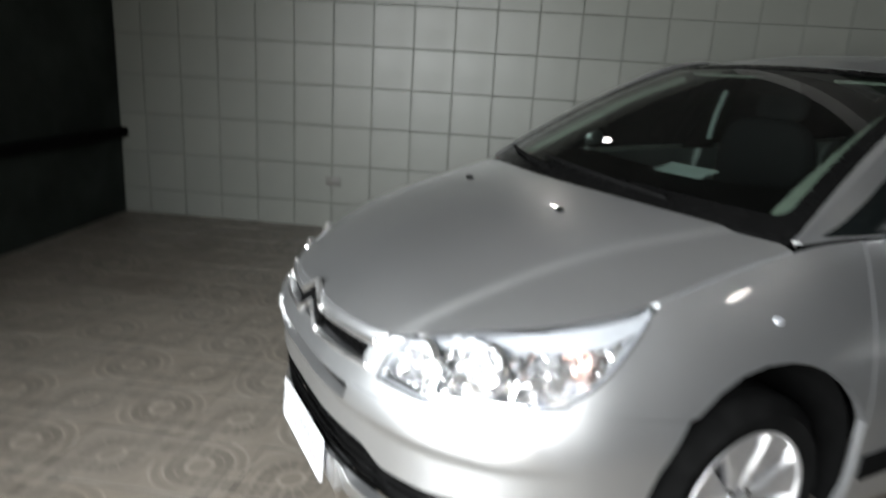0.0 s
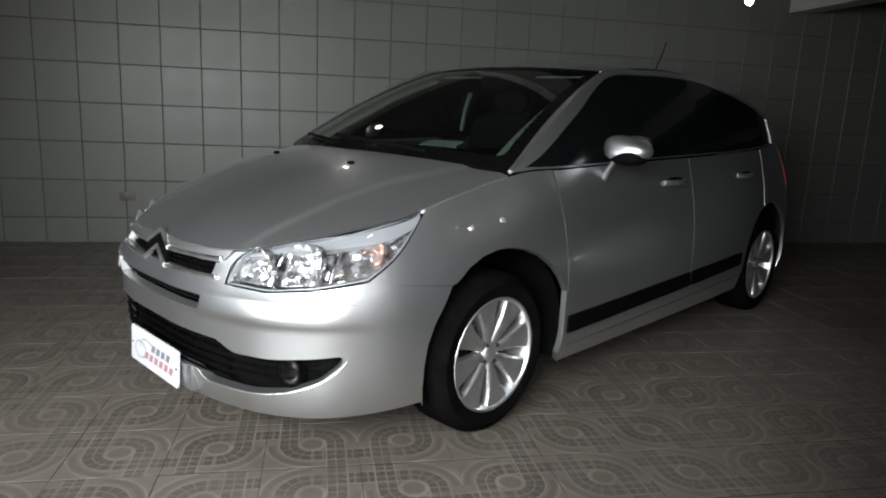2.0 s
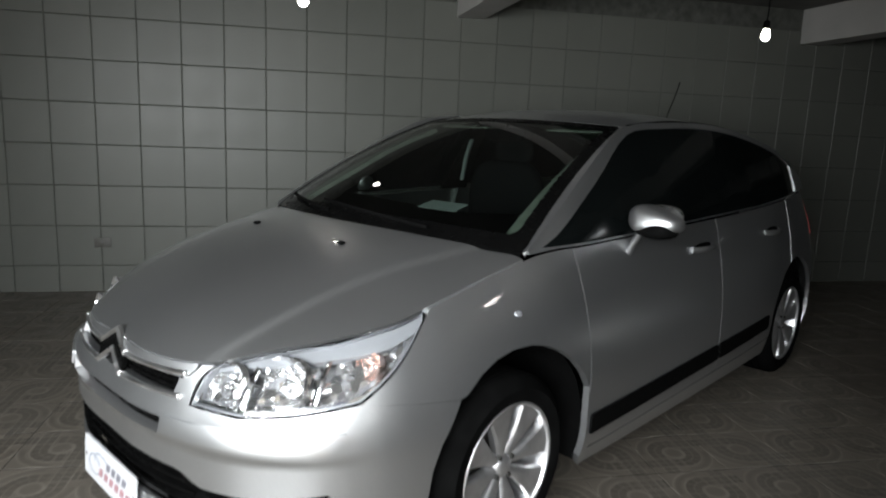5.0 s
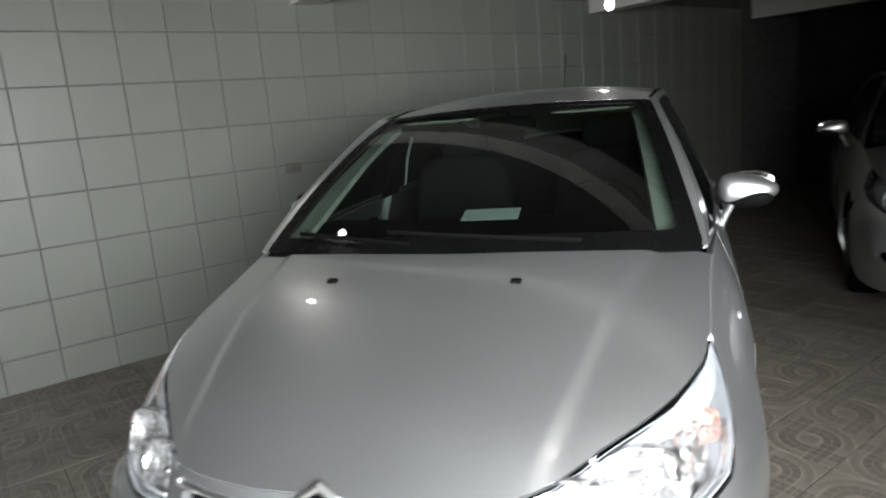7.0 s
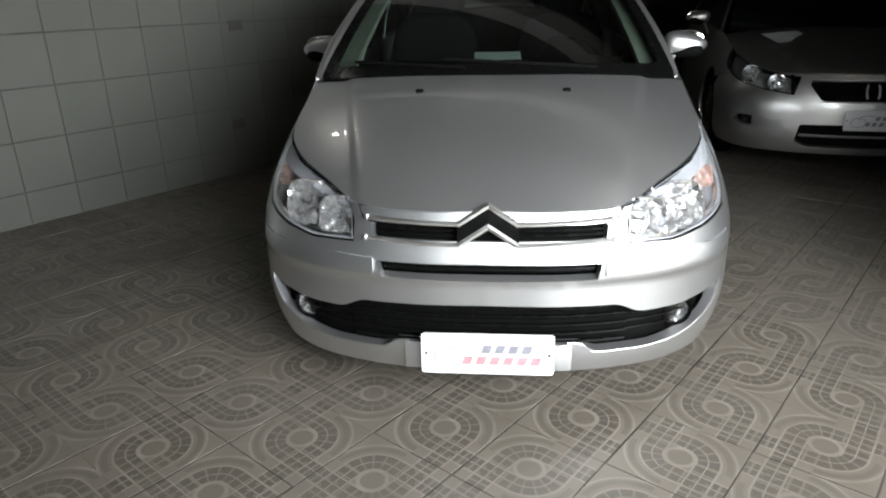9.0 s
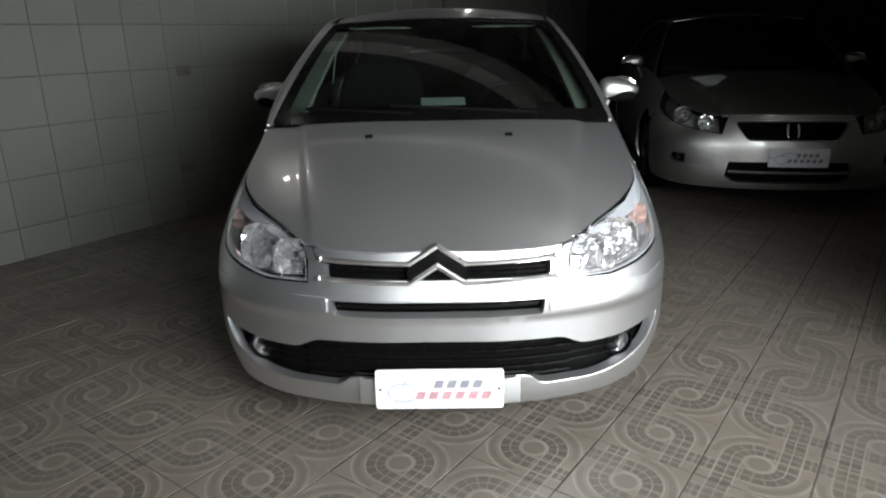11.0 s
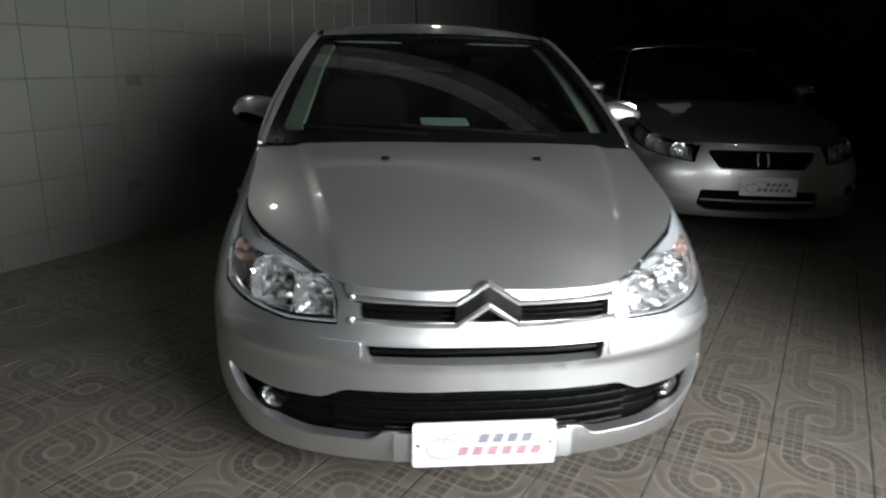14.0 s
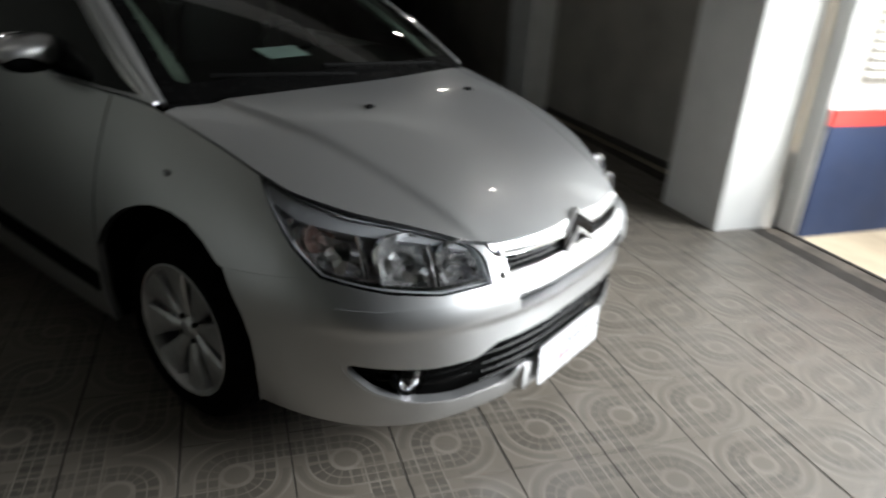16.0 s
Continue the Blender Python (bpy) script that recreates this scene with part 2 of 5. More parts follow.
def slab(x0, x1, y0, y1, z0, z1, bevel=0.0, bm=None):
    bm = bm or bmesh.new()
    r = bmesh.ops.create_cube(bm, size=1.0)["verts"]
    bmesh.ops.transform(bm, matrix=Matrix.Translation(((x0 + x1) / 2, (y0 + y1) / 2, (z0 + z1) / 2)) @ Matrix.Diagonal((x1 - x0, y1 - y0, z1 - z0, 1)), verts=r)
    if bevel:
        edges = {e for v in r for e in v.link_edges}
        bmesh.ops.bevel(bm, geom=list(edges), offset=bevel, segments=2, affect="EDGES", profile=0.6)
    return bm


def spline(table):
    """A smooth curve through rows (t, a, b, ...): monotone-safe cubic, evaluated on numbers or arrays."""
    t = np.array([r[0] for r in table], float)
    v = np.array([r[1:] for r in table], float)
    m = np.zeros_like(v)
    dt = np.diff(t)[:, None]
    slope = np.diff(v, axis=0) / dt
    m[1:-1] = (slope[:-1] * dt[1:] + slope[1:] * dt[:-1]) / (dt[1:] + dt[:-1])
    m[0], m[-1] = slope[0], slope[-1]

    def at(q):
        q = np.clip(np.asarray(q, float), t[0], t[-1])
        i = np.clip(np.searchsorted(t, q, side="right") - 1, 0, len(t) - 2)
        h = (t[i + 1] - t[i])
        s = ((q - t[i]) / h)[..., None]
        h = h[..., None]
        out = (2 * s**3 - 3 * s**2 + 1) * v[i] + (s**3 - 2 * s**2 + s) * h * m[i] + (-2 * s**3 + 3 * s**2) * v[i + 1] + (s**3 - s**2) * h * m[i + 1]
        return out[..., 0] if out.shape[-1] == 1 else out
    return at


def inside(poly, pts):
    """Which of the points (n x 2) lie inside a closed polygon."""
    poly, pts = np.asarray(poly, float), np.asarray(pts, float)
    a, b = poly, np.roll(poly, -1, axis=0)
    res = np.zeros(len(pts), bool)
    for (x0, y0), (x1, y1) in zip(a, b):
        if y0 == y1:
            continue
        cond = (y0 > pts[:, 1]) != (y1 > pts[:, 1])
        res ^= cond & (pts[:, 0] < (x1 - x0) * (pts[:, 1] - y0) / (y1 - y0) + x0)
    return res


def dense(poly, step):
    """A closed polygon with its sides cut into steps."""
    out = []
    n = len(poly)
    for i in range(n):
        a, b = np.array(poly[i], float), np.array(poly[(i + 1) % n], float)
        k = max(1, int(np.ceil(np.linalg.norm(b - a) / step)))
        out += [tuple(a + (b - a) * j / k) for j in range(k)]
    return out


def rounded(poly, r, steps=4):
    """A closed polygon with its corners rounded by about r."""
    out, n = [], len(poly)
    for i in range(n):
        p, a, b = (np.array(poly[j % n], float) for j in (i, i - 1, i + 1))
        la, lb = np.linalg.norm(a - p), np.linalg.norm(b - p)
        ra, rb = min(r, la * 0.45), min(r, lb * 0.45)
        s, e = p + (a - p) / la * ra, p + (b - p) / lb * rb
        for k in range(steps + 1):
            f = k / steps
            out.append(tuple((1 - f) ** 2 * s + 2 * f * (1 - f) * p + f * f * e))
    return out


def curved(points, steps=6, closed=True):
    """A smooth (Catmull-Rom) polygon through points."""
    pts = [np.array(p, float) for p in points]
    n, out = len(pts), []
    for i in range(n if closed else n - 1):
        p0 = pts[i - 1] if closed or i else pts[0]
        p1, p2 = pts[i], pts[(i + 1) % n]
        p3 = pts[(i + 2) % n] if closed or i + 2 < n else pts[-1]
        for k in range(steps):
            f = k / steps
            out.append(tuple(0.5 * (2 * p1 + (p2 - p0) * f + (2 * p0 - 5 * p1 + 4 * p2 - p3) * f * f + (3 * p1 - p0 - 3 * p2 + p3) * f**3)))
    if not closed:
        out.append(tuple(pts[-1]))
    return out


def panel(name, surf, outline, mat, parent, holes=(), step=0.04, deep=0.012, lift=0.0, label="", scale=(1.0, 1.0)):
    """A piece of a curved sheet. surf maps (n x 2) places to (n x 3) points; outline and holes are closed polygons in those places.
    The piece gets returned edges, deep metres inward, so that gaps between pieces show as real seams."""
    from mathutils.geometry import delaunay_2d_cdt
    sc = np.array(scale)
    loops = [dense(np.array(outline) * sc, step)] + [dense(np.array(h) * sc, step * 0.8) for h in holes]
    pts, edges = [], []
    for lp in loops:
        base = len(pts)
        pts += lp
        edges += [(base + i, base + (i + 1) % len(lp)) for i in range(len(lp))]
    arr = np.array(pts)
    lo, hi = arr.min(0), arr.max(0)
    gx, gy = np.meshgrid(np.arange(lo[0] + step * 0.5, hi[0], step), np.arange(lo[1] + step * 0.5, hi[1], step))
    grid = np.stack([gx.ravel(), gy.ravel()], 1)
    keep = inside(loops[0], grid)
    for h in loops[1:]:
        keep &= ~inside(h, grid)
    grid = grid[keep]
    if len(grid):
        near = np.array([np.min(np.sum((arr - g) ** 2, 1)) for g in grid])
        grid = grid[near > (step * 0.45) ** 2]
    verts, _, faces, *_ = delaunay_2d_cdt([Vector(p) for p in pts] + [Vector(p) for p in grid], edges, [], 0, 1e-6)
    flat = np.array([(v.x, v.y) for v in verts])
    mid = np.array([flat[list(f)].mean(0) for f in faces])
    ok = inside(loops[0], mid)
    for h in loops[1:]:
        ok &= ~inside(h, mid)
    faces = [f for f, k in zip(faces, ok) if k]
    where = flat / sc
    e = 2e-4
    p = surf(where)
    du = surf(where + (e, 0)) - surf(where - (e, 0))
    dv = surf(where + (0, e)) - surf(where - (0, e))
    nrm = np.cross(du, dv)
    length = np.linalg.norm(nrm, axis=1, keepdims=True)
    nrm = np.where(length > 1e-12, nrm / np.maximum(length, 1e-12), (0, 0, 1))
    p = p + nrm * lift
    count = {}
    for f in faces:
        for a, b in zip(f, f[1:] + f[:1]):
            count[(a, b)] = count.get((a, b), 0) + 1
    rim = [(a, b) for (a, b) in count if (b, a) not in count]
    bm = bmesh.new()
    vs = [bm.verts.new(q) for q in p]
    normals = [tuple(n) for n in nrm]
    for f in faces:
        try:
            bm.faces.new([vs[i] for i in f])
        except ValueError:
            pass
    if deep:
        for a, b in rim:
            quad = [bm.verts.new(q) for q in (p[b], p[a], p[a] - nrm[a] * deep, p[b] - nrm[b] * deep)]
            face = bm.faces.new(quad)
            fn = np.cross(p[a] - p[b], -nrm[a])
            fn = fn / max(1e-9, np.linalg.norm(fn))
            normals += [tuple(fn)] * 4
    used = {v for f in bm.faces for v in f.verts}
    index = [i for i, v in enumerate(bm.verts) if v in used]
    for v in [v for v in bm.verts if v not in used]:
        bm.verts.remove(v)
    return link(name, bm, mat, parent, label, True, [normals[i] for i in index])


def tube(points, radius, segments=8, closed=False, bm=None, flat=1.0):
    """A swept rod along points."""
    bm = bm or bmesh.new()
    pts = [Vector(p) for p in points]
    rings = []
    n = len(pts)
    for i, p in enumerate(pts):
        a = pts[i - 1] if i or closed else p
        b = pts[(i + 1) % n] if i + 1 < n or closed else p
        d = (b - a).normalized()
        side = d.cross(Vector((0, 0, 1)))
        side = side.normalized() if side.length > 1e-4 else Vector((1, 0, 0))
        up = side.cross(d)
        rings.append([bm.verts.new(p + (side * math.cos(t) + up * math.sin(t) * flat) * radius) for t in (2 * math.pi * k / segments for k in range(segments))])
    for i in range(n if closed else n - 1):
        r, s = rings[i], rings[(i + 1) % n]
        for k in range(segments):
            bm.faces.new((r[k], r[(k + 1) % segments], s[(k + 1) % segments], s[k]))
    if not closed:
        bm.faces.new(rings[0][::-1])
        bm.faces.new(rings[-1])
    return bm


def lathe(profile, segments=48, bm=None, axis="X"):
    """A turned shape: profile rows (along, radius) about the axis through the origin."""
    bm = bm or bmesh.new()
    rings = []
    for along, r in profile:
        ring = []
        for k in range(segments):
            t = 2 * math.pi * k / segments
            q = (along, r * math.cos(t), r * math.sin(t)) if axis == "X" else ((r * math.cos(t), along, r * math.sin(t)) if axis == "Y" else (r * math.cos(t), r * math.sin(t), along))
            ring.append(bm.verts.new(q))
        rings.append(ring)
    for a, b in zip(rings, rings[1:]):
        for k in range(segments):
            bm.faces.new((a[k], b[k], b[(k + 1) % segments], a[(k + 1) % segments]))
    bmesh.ops.recalc_face_normals(bm, faces=bm.faces)
    return bm


def grid_sheet(surf, nu, nv, u0, u1, v0, v1, thick=0.0, bm=None):
    """A grid on a surface that takes (n x 2) places, with thickness if asked."""
    bm = bm or bmesh.new()
    uu, vv = np.meshgrid(np.linspace(u0, u1, nu), np.linspace(v0, v1, nv), indexing="ij")
    p = surf(np.stack([uu.ravel(), vv.ravel()], 1)).reshape(nu, nv, 3)
    vs = [[bm.verts.new(p[i, j]) for j in range(nv)] for i in range(nu)]
    faces = [bm.faces.new((vs[i][j], vs[i + 1][j], vs[i + 1][j + 1], vs[i][j + 1])) for i in range(nu - 1) for j in range(nv - 1)]
    if thick:
        bmesh.ops.recalc_face_normals(bm, faces=faces)
        bmesh.ops.solidify(bm, geom=faces, thickness=thick)
    return bm

# ---- the garage ----
def room_block(name, box, mat, kind="structure", label="", category="", bevel=0.0, parent=None):
    ob = link(name, slab(*box, bevel=bevel), mat, parent, smooth=False)
    if parent is None:
        ob.matrix_world = ROOM
        tagged(ob, label, category, "", kind)
    return ob


H = 2.52
ground = room_block("ground", (5.62, 900, -900, 900, -0.30, -0.012), CONCRETE, label="pale dusty concrete paving outside the gateway", category="ground")
floor = room_block("floor", (-0.05, 5.62, -3.10, 9.30, -0.20, -0.0010), FLOOR_GROUT, label="old patterned ceramic tile garage floor", category="floor")
wall_tiled = room_block("wall_tiled", (-0.25, -0.004, -3.10, 9.30, -0.01, H), GROUT, label="garage wall covered in pale glazed square tiles", category="wall")
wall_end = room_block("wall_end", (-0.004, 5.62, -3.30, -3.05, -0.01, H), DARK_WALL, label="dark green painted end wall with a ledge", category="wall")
# the rear wall's lack of light is put into its colour
wall_back = room_block("wall_back", (-0.004, 6.2, 9.06, 9.30, -0.01, H), DARK_WALL, label="rear wall of the garage with its unlit dark painted on", category="wall")
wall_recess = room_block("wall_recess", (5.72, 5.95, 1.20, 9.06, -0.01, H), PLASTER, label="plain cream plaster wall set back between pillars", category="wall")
wall_gate = room_block("wall_gate", (5.50, 5.74, -3.05, -2.75, -0.01, H), WHITE_WALL, label="white painted wall beside the gateway", category="wall")
lintel = room_block("lintel", (5.50, 5.74, -2.75, 0.86, 2.28, H), WHITE_WALL, label="white painted lintel over the gateway", category="lintel")
ceiling = room_block("ceiling", (-0.25, 6.0, -3.10, 9.30, H, H + 0.2), CEILING_PAINT, label="plain painted garage ceiling with shade put into its grey", category="ceiling")
pillar_gate = room_block("pillar_gate", (5.18, 5.62, 0.86, 1.38, -0.01, H), WHITE_WALL, label="white painted square pillar beside the gateway", category="pillar", bevel=0.012)
pillar_inner = room_block("pillar_inner", (5.45, 5.72, 4.10, 4.62, -0.01, H), WHITE_WALL, label="cream painted square pillar against the wall", category="pillar", bevel=0.012)
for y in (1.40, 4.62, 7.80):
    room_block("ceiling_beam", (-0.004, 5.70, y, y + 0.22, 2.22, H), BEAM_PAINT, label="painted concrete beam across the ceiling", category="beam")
# the drive's side wall outside: white above, a red band, a blue foot
drive_wall = room_block("drive_wall", (5.64, 14.0, 0.72, 0.86, -0.02, 3.2), WHITE_WALL, label="white wall with a blue foot and red band", category="wall")
room_block("blue_foot", (5.66, 14.0, 0.70, 0.72, -0.012, 0.66), BLUE_WALL, parent=drive_wall)
room_block("red_band", (5.66, 14.0, 0.698, 0.72, 0.66, 0.75), RED_WALL, parent=drive_wall)
room_block("threshold", (5.625, 5.650, -2.75, 0.86, -0.02, 0.004), DARK_METAL, label="dark metal sliding gate track in the floor", category="gate track")
room_block("baseboard", (5.70, 5.72, 1.38, 9.06, 0.0, 0.05), OUTLET_PLASTIC, label="dark skirting along the cream recess wall", category="skirting")
# rail on the end wall
room_block("ledge", (0.0, 5.5, -3.05, -2.99, 0.62, 0.69), BLACK_PLASTIC, label="black rail along the dark end wall", category="rail")

# ---- the silver hatchback; the world's origin is the floor under its nose, its tail towards +y ----
class Shell:
    """The curved sheets of a car body. Places on the flank and bumper sheet are (s, z): s runs in plan from the nose's middle round the side."""

    def __init__(self, plan, edge, zc, side, belt, low=0.17, knee=0.50, power=1.9, tuck=0.04, waist=0.0):
        pl = np.array(plan, float)
        s = np.concatenate([[0], np.cumsum(np.linalg.norm(np.diff(pl, axis=0), axis=1))])
        self.plan = spline([(a, *p) for a, p in zip(s, pl)])
        self.edge = spline([(a, *p) for a, p in zip(s, edge)])
        self.zc, self.side, self.belt = spline(zc), spline(side), spline(belt)
        self.s_all = np.linspace(0, s[-1], 2000)
        self.p_all = self.plan(self.s_all)
        self.low, self.knee, self.power, self.tuck, self.waist = low, knee, power, tuck, waist

    def sx(self, x):
        """s where the plan's nose half reaches the width x."""
        half = self.p_all[:, 1] < 1.2
        return float(np.interp(x, self.p_all[half, 0], self.s_all[half]))

    def sy(self, y):
        return float(np.interp(y, self.p_all[:, 1], self.s_all))

    def hood(self, q):
        x, y = q[:, 0], q[:, 1]
        e = self.side(y)
        xe, ze = e[:, 0], e[:, 1]
        c = self.zc(y)
        f = np.abs(x) / xe
        z = c - (c - ze) * np.power(f, 2.5)
        # the two pressed lines that run up the bonnet
        line = 0.395 + 0.22 * np.clip(y - 0.1, 0, 2)
        z = z - 0.010 / (1 + np.exp(-(np.abs(x) - line) / 0.0065)) * np.clip((y - 0.02) / 0.2, 0, 1)
        return np.stack([x, y, z], 1)

    def top(self, s):
        """The upper edge of the flank sheet at s."""
        e = self.edge(s)
        front = self.hood(e)[:, 2]
        back = self.belt(e[:, 1])
        w = np.clip((e[:, 1] - 0.95) / 0.25, 0, 1)
        w = w * w * (3 - 2 * w)
        return e, front * (1 - w) + back * w

    def flank(self, q):
        s, z = np.abs(q[:, 0]), q[:, 1]
        sign = np.where(q[:, 0] < 0, -1.0, 1.0)
        p = self.plan(s)
        e, zt = self.top(s)
        f = np.clip((z - self.knee) / np.maximum(0.05, zt - self.knee), 0, 1.15)
        g = np.power(f, self.power)[:, None]
        d = self.plan(s + 0.01) - self.plan(np.maximum(s - 0.01, 0.0))
        n = np.stack([-d[:, 1], d[:, 0]], 1)
        n = n / np.maximum(1e-9, np.linalg.norm(n, axis=1, keepdims=True))
        n[:, 0] = n[:, 0] * np.clip(s / 0.06, 0, 1)
        # the bumper's raised waist
        step = lambda a, w: 1 / (1 + np.exp(-np.clip((z - a) / w, -40, 40)))
        fade = np.clip((0.98 - s) / 0.30, 0, 1)
        waist = self.waist * (step(0.503, 0.006) - step(0.583, 0.005)) * fade * fade * (3 - 2 * fade)
        under = np.clip((0.36 - z) / 0.18, 0, 2) ** 2 * self.tuck
        out = p * (1 - g) + e * g + n * (under - waist)[:, None]
        return np.stack([out[:, 0] * sign, out[:, 1], z], 1)


hatch = Shell(
    plan=[(0, 0.0), (0.2, 0.006), (0.4, 0.045), (0.58, 0.122), (0.70, 0.225), (0.785, 0.37), (0.842, 0.58), (0.872, 0.86), (0.884, 1.3), (0.886, 2.0), (0.88, 2.9),
          (0.86, 3.5), (0.82, 3.9), (0.72, 4.12), (0.5, 4.22), (0.25, 4.255), (0, 4.26)],
    edge=[(0, 0.038), (0.2, 0.046), (0.385, 0.108), (0.525, 0.25), (0.625, 0.37), (0.69, 0.49), (0.718, 0.605), (0.733, 0.86), (0.770, 1.30), (0.80, 2.0), (0.79, 2.9),
          (0.76, 3.5), (0.70, 3.85), (0.60, 4.02), (0.42, 4.10), (0.21, 4.13), (0, 4.14)],
    zc=[(-0.1, 0.62), (0.09, 0.735), (0.2, 0.795), (0.35, 0.86), (0.66, 0.965), (0.86, 0.995), (1.2, 1.02)],
    side=[(-0.1, 0.57, 0.50), (0.09, 0.61, 0.605), (0.2, 0.65, 0.68), (0.35, 0.69, 0.755), (0.59, 0.722, 0.845), (0.85, 0.735, 0.915), (1.05, 0.735, 0.962), (1.4, 0.74, 1.0)],
    belt=[(0.9, 0.93), (1.05, 0.953), (1.4, 0.968), (1.75, 0.982), (2.7, 1.005), (3.2, 1.02), (3.7, 1.05), (4.2, 1.07)], waist=0.012)


def ws_surf(q):
    """Windscreen: a in -1..1 across, b in 0..1 from its foot to its top."""
    a, b = q[:, 0], q[:, 1]
    foot = np.stack([0.725 * a, 0.855 + 0.19 * a * a, 0.990 - 0.03 * a * a], 1)
    head = np.stack([0.562 * a, 1.79 + 0.085 * a * a, 1.398 - 0.020 * a * a], 1)
    mid = foot * (1 - b)[:, None] + head * b[:, None]
    bow = (4 * b * (1 - b) * 0.035)[:, None]
    return mid + bow * np.array([0, -0.42, 0.9])


def roof_surf(q):
    """Roof: a in -1..1 across, y along."""
    a, y = q[:, 0], q[:, 1]
    r = ROOF_LINE(y)
    return np.stack([r[:, 0] * a, y + 0.085 * a * a * np.clip((2.6 - y) / 0.8, 0, 1), r[:, 1] - r[:, 2] * np.abs(a) ** 2.3], 1)


ROOF_LINE = spline([(1.79, 0.562, 1.398, 0.020), (2.1, 0.585, 1.450, 0.045), (2.5, 0.595, 1.468, 0.055), (3.0, 0.585, 1.445, 0.06), (3.5, 0.555, 1.36, 0.06), (3.9, 0.51, 1.24, 0.05), (4.02, 0.5, 1.19, 0.05)])
RAIL = spline([(1.05, 0.958), (1.45, 1.18), (1.875, 1.380), (2.2, 1.408), (2.6, 1.413), (3.0, 1.385), (3.4, 1.32), (3.7, 1.235), (3.95, 1.13), (4.05, 1.07)])


def glass_side(q):
    """Upper side of the cabin at (y, z), car's left; mirror x for the other."""
    y, z = q[:, 0], q[:, 1]
    s = np.interp(y, hatch.p_all[:, 1], hatch.s_all)
    e, zt = hatch.top(s)
    xb = np.interp(y, [1.0, 1.05, 1.3, 1.6, 2.0, 2.9, 3.5, 4.1], [0.733, 0.735, 0.772, 0.792, 0.80, 0.79, 0.76, 0.66])
    f = np.clip((z - zt) / 0.43, -0.1, 1.2)
    x = xb - (xb - np.interp(y, [1.0, 1.9, 2.6, 3.5, 4.1], [0.55, 0.562, 0.60, 0.555, 0.48])) * np.sign(f) * np.abs(f) ** 1.15
    return np.stack([x, y, z], 1)


def mirrored(surf):
    def other(q):
        p = surf(q * np.array([1, 1]))
        return p * np.array([-1, 1, 1])
    return other


hatchback = thing("hatchback", Matrix(), "silver five-door hatchback parked on the patterned tile floor", "car")
ARCH_Y, ARCH_Z, ARCH_R, REAR_Y = 0.893, 0.318, 0.383, 3.470
S_ARCH = hatch.sy(0.915)


def arch(s0, r, z0, n=20):
    """Arch points from the front foot over the wheel to the rear foot, at height z0 and above."""
    t0 = math.asin((z0 - ARCH_Z) / r)
    return [(s0 - r * math.cos(t), ARCH_Z + r * math.sin(t)) for t in np.linspace(t0, math.pi - t0, n)]


def zt(s):
    return float(hatch.top(np.array([abs(s)]))[1][0])


GAP = 0.004
LOW = 0.188
a1 = arch(S_ARCH, ARCH_R, LOW)
s_tip = hatch.sy(0.578)
LAMP_LOW = [(hatch.sx(0.405), 0.607), (hatch.sx(0.55), 0.600), (hatch.sx(0.66), 0.612), (hatch.sy(0.335), 0.640), (hatch.sy(0.415), 0.70), (hatch.sy(0.495), 0.765)]


def arc_to(points, z):
    """The arch's points below z on its front half."""
    return [p for p in points if p[1] < z and p[0] < S_ARCH]


def both(half):
    """A closed outline from its right half, listed from the middle's foot round to the middle's head."""
    return list(half) + [(-s, z) for s, z in half[::-1] if s > 1e-6]


SEAM_Z = 0.598
front_arch = arc_to(a1, SEAM_Z)
lip_drop = lambda s: 0.034 * min(1.0, max(0.0, (hatch.sx(0.405) - s) / 0.03))
hood_front = [(s, zt(s) - GAP - lip_drop(s)) for s in np.linspace(hatch.sx(0.432), 0, 18)]
bumper_half = [(0.0, LOW)] + [(s, LOW + 0.02 * (s / front_arch[0][0]) ** 4) for s in np.linspace(0.05, front_arch[0][0] - 0.01, 14)] + front_arch + \
    [(front_arch[-1][0] + 0.03, SEAM_Z + 0.004)] + [(s, z - GAP) for s, z in LAMP_LOW[3::-1]] + [(hatch.sx(0.409), 0.66), (hatch.sx(0.4135), zt(hatch.sx(0.4135)) - 0.036), (hatch.sx(0.425), zt(hatch.sx(0.425)) - 0.018), (hatch.sx(0.444), zt(hatch.sx(0.444)) - GAP)] + hood_front
upper_slot = rounded(both([(0, 0.622), (hatch.sx(0.345), 0.624), (hatch.sx(0.352), 0.664), (0, 0.674)]), 0.01)
mid_slot = rounded(both([(0, 0.508), (hatch.sx(0.315), 0.512), (hatch.sx(0.325), 0.560), (0, 0.560)]), 0.008)
intake = rounded(both([(0, 0.300), (0.285, 0.296), (0.325, 0.268), (hatch.sx(0.50), 0.266), (hatch.sx(0.61), 0.284), (hatch.sx(0.695), 0.328), (hatch.sx(0.736), 0.385), (hatch.sx(0.738), 0.412),
                       (hatch.sx(0.58), 0.392), (0.455, 0.392), (0.385, 0.424), (0, 0.428)]), 0.02)
bumper = panel("front_bumper", hatch.flank, both(bumper_half), SILVER, hatchback, holes=[upper_slot, mid_slot, intake], step=0.025, deep=0.03)
lip = [(s, zt(s) - lip_drop(s)) for s in np.linspace(0, hatch.sx(0.392), 16)] + [(s, zt(s) - 0.0005) for s in np.linspace(hatch.sx(0.395), 0, 14)]
panel("bonnet_lip", hatch.flank, lip + [(-s, z) for s, z in lip[::-1] if s > 1e-6], SILVER, hatchback, step=0.025, deep=0.015)
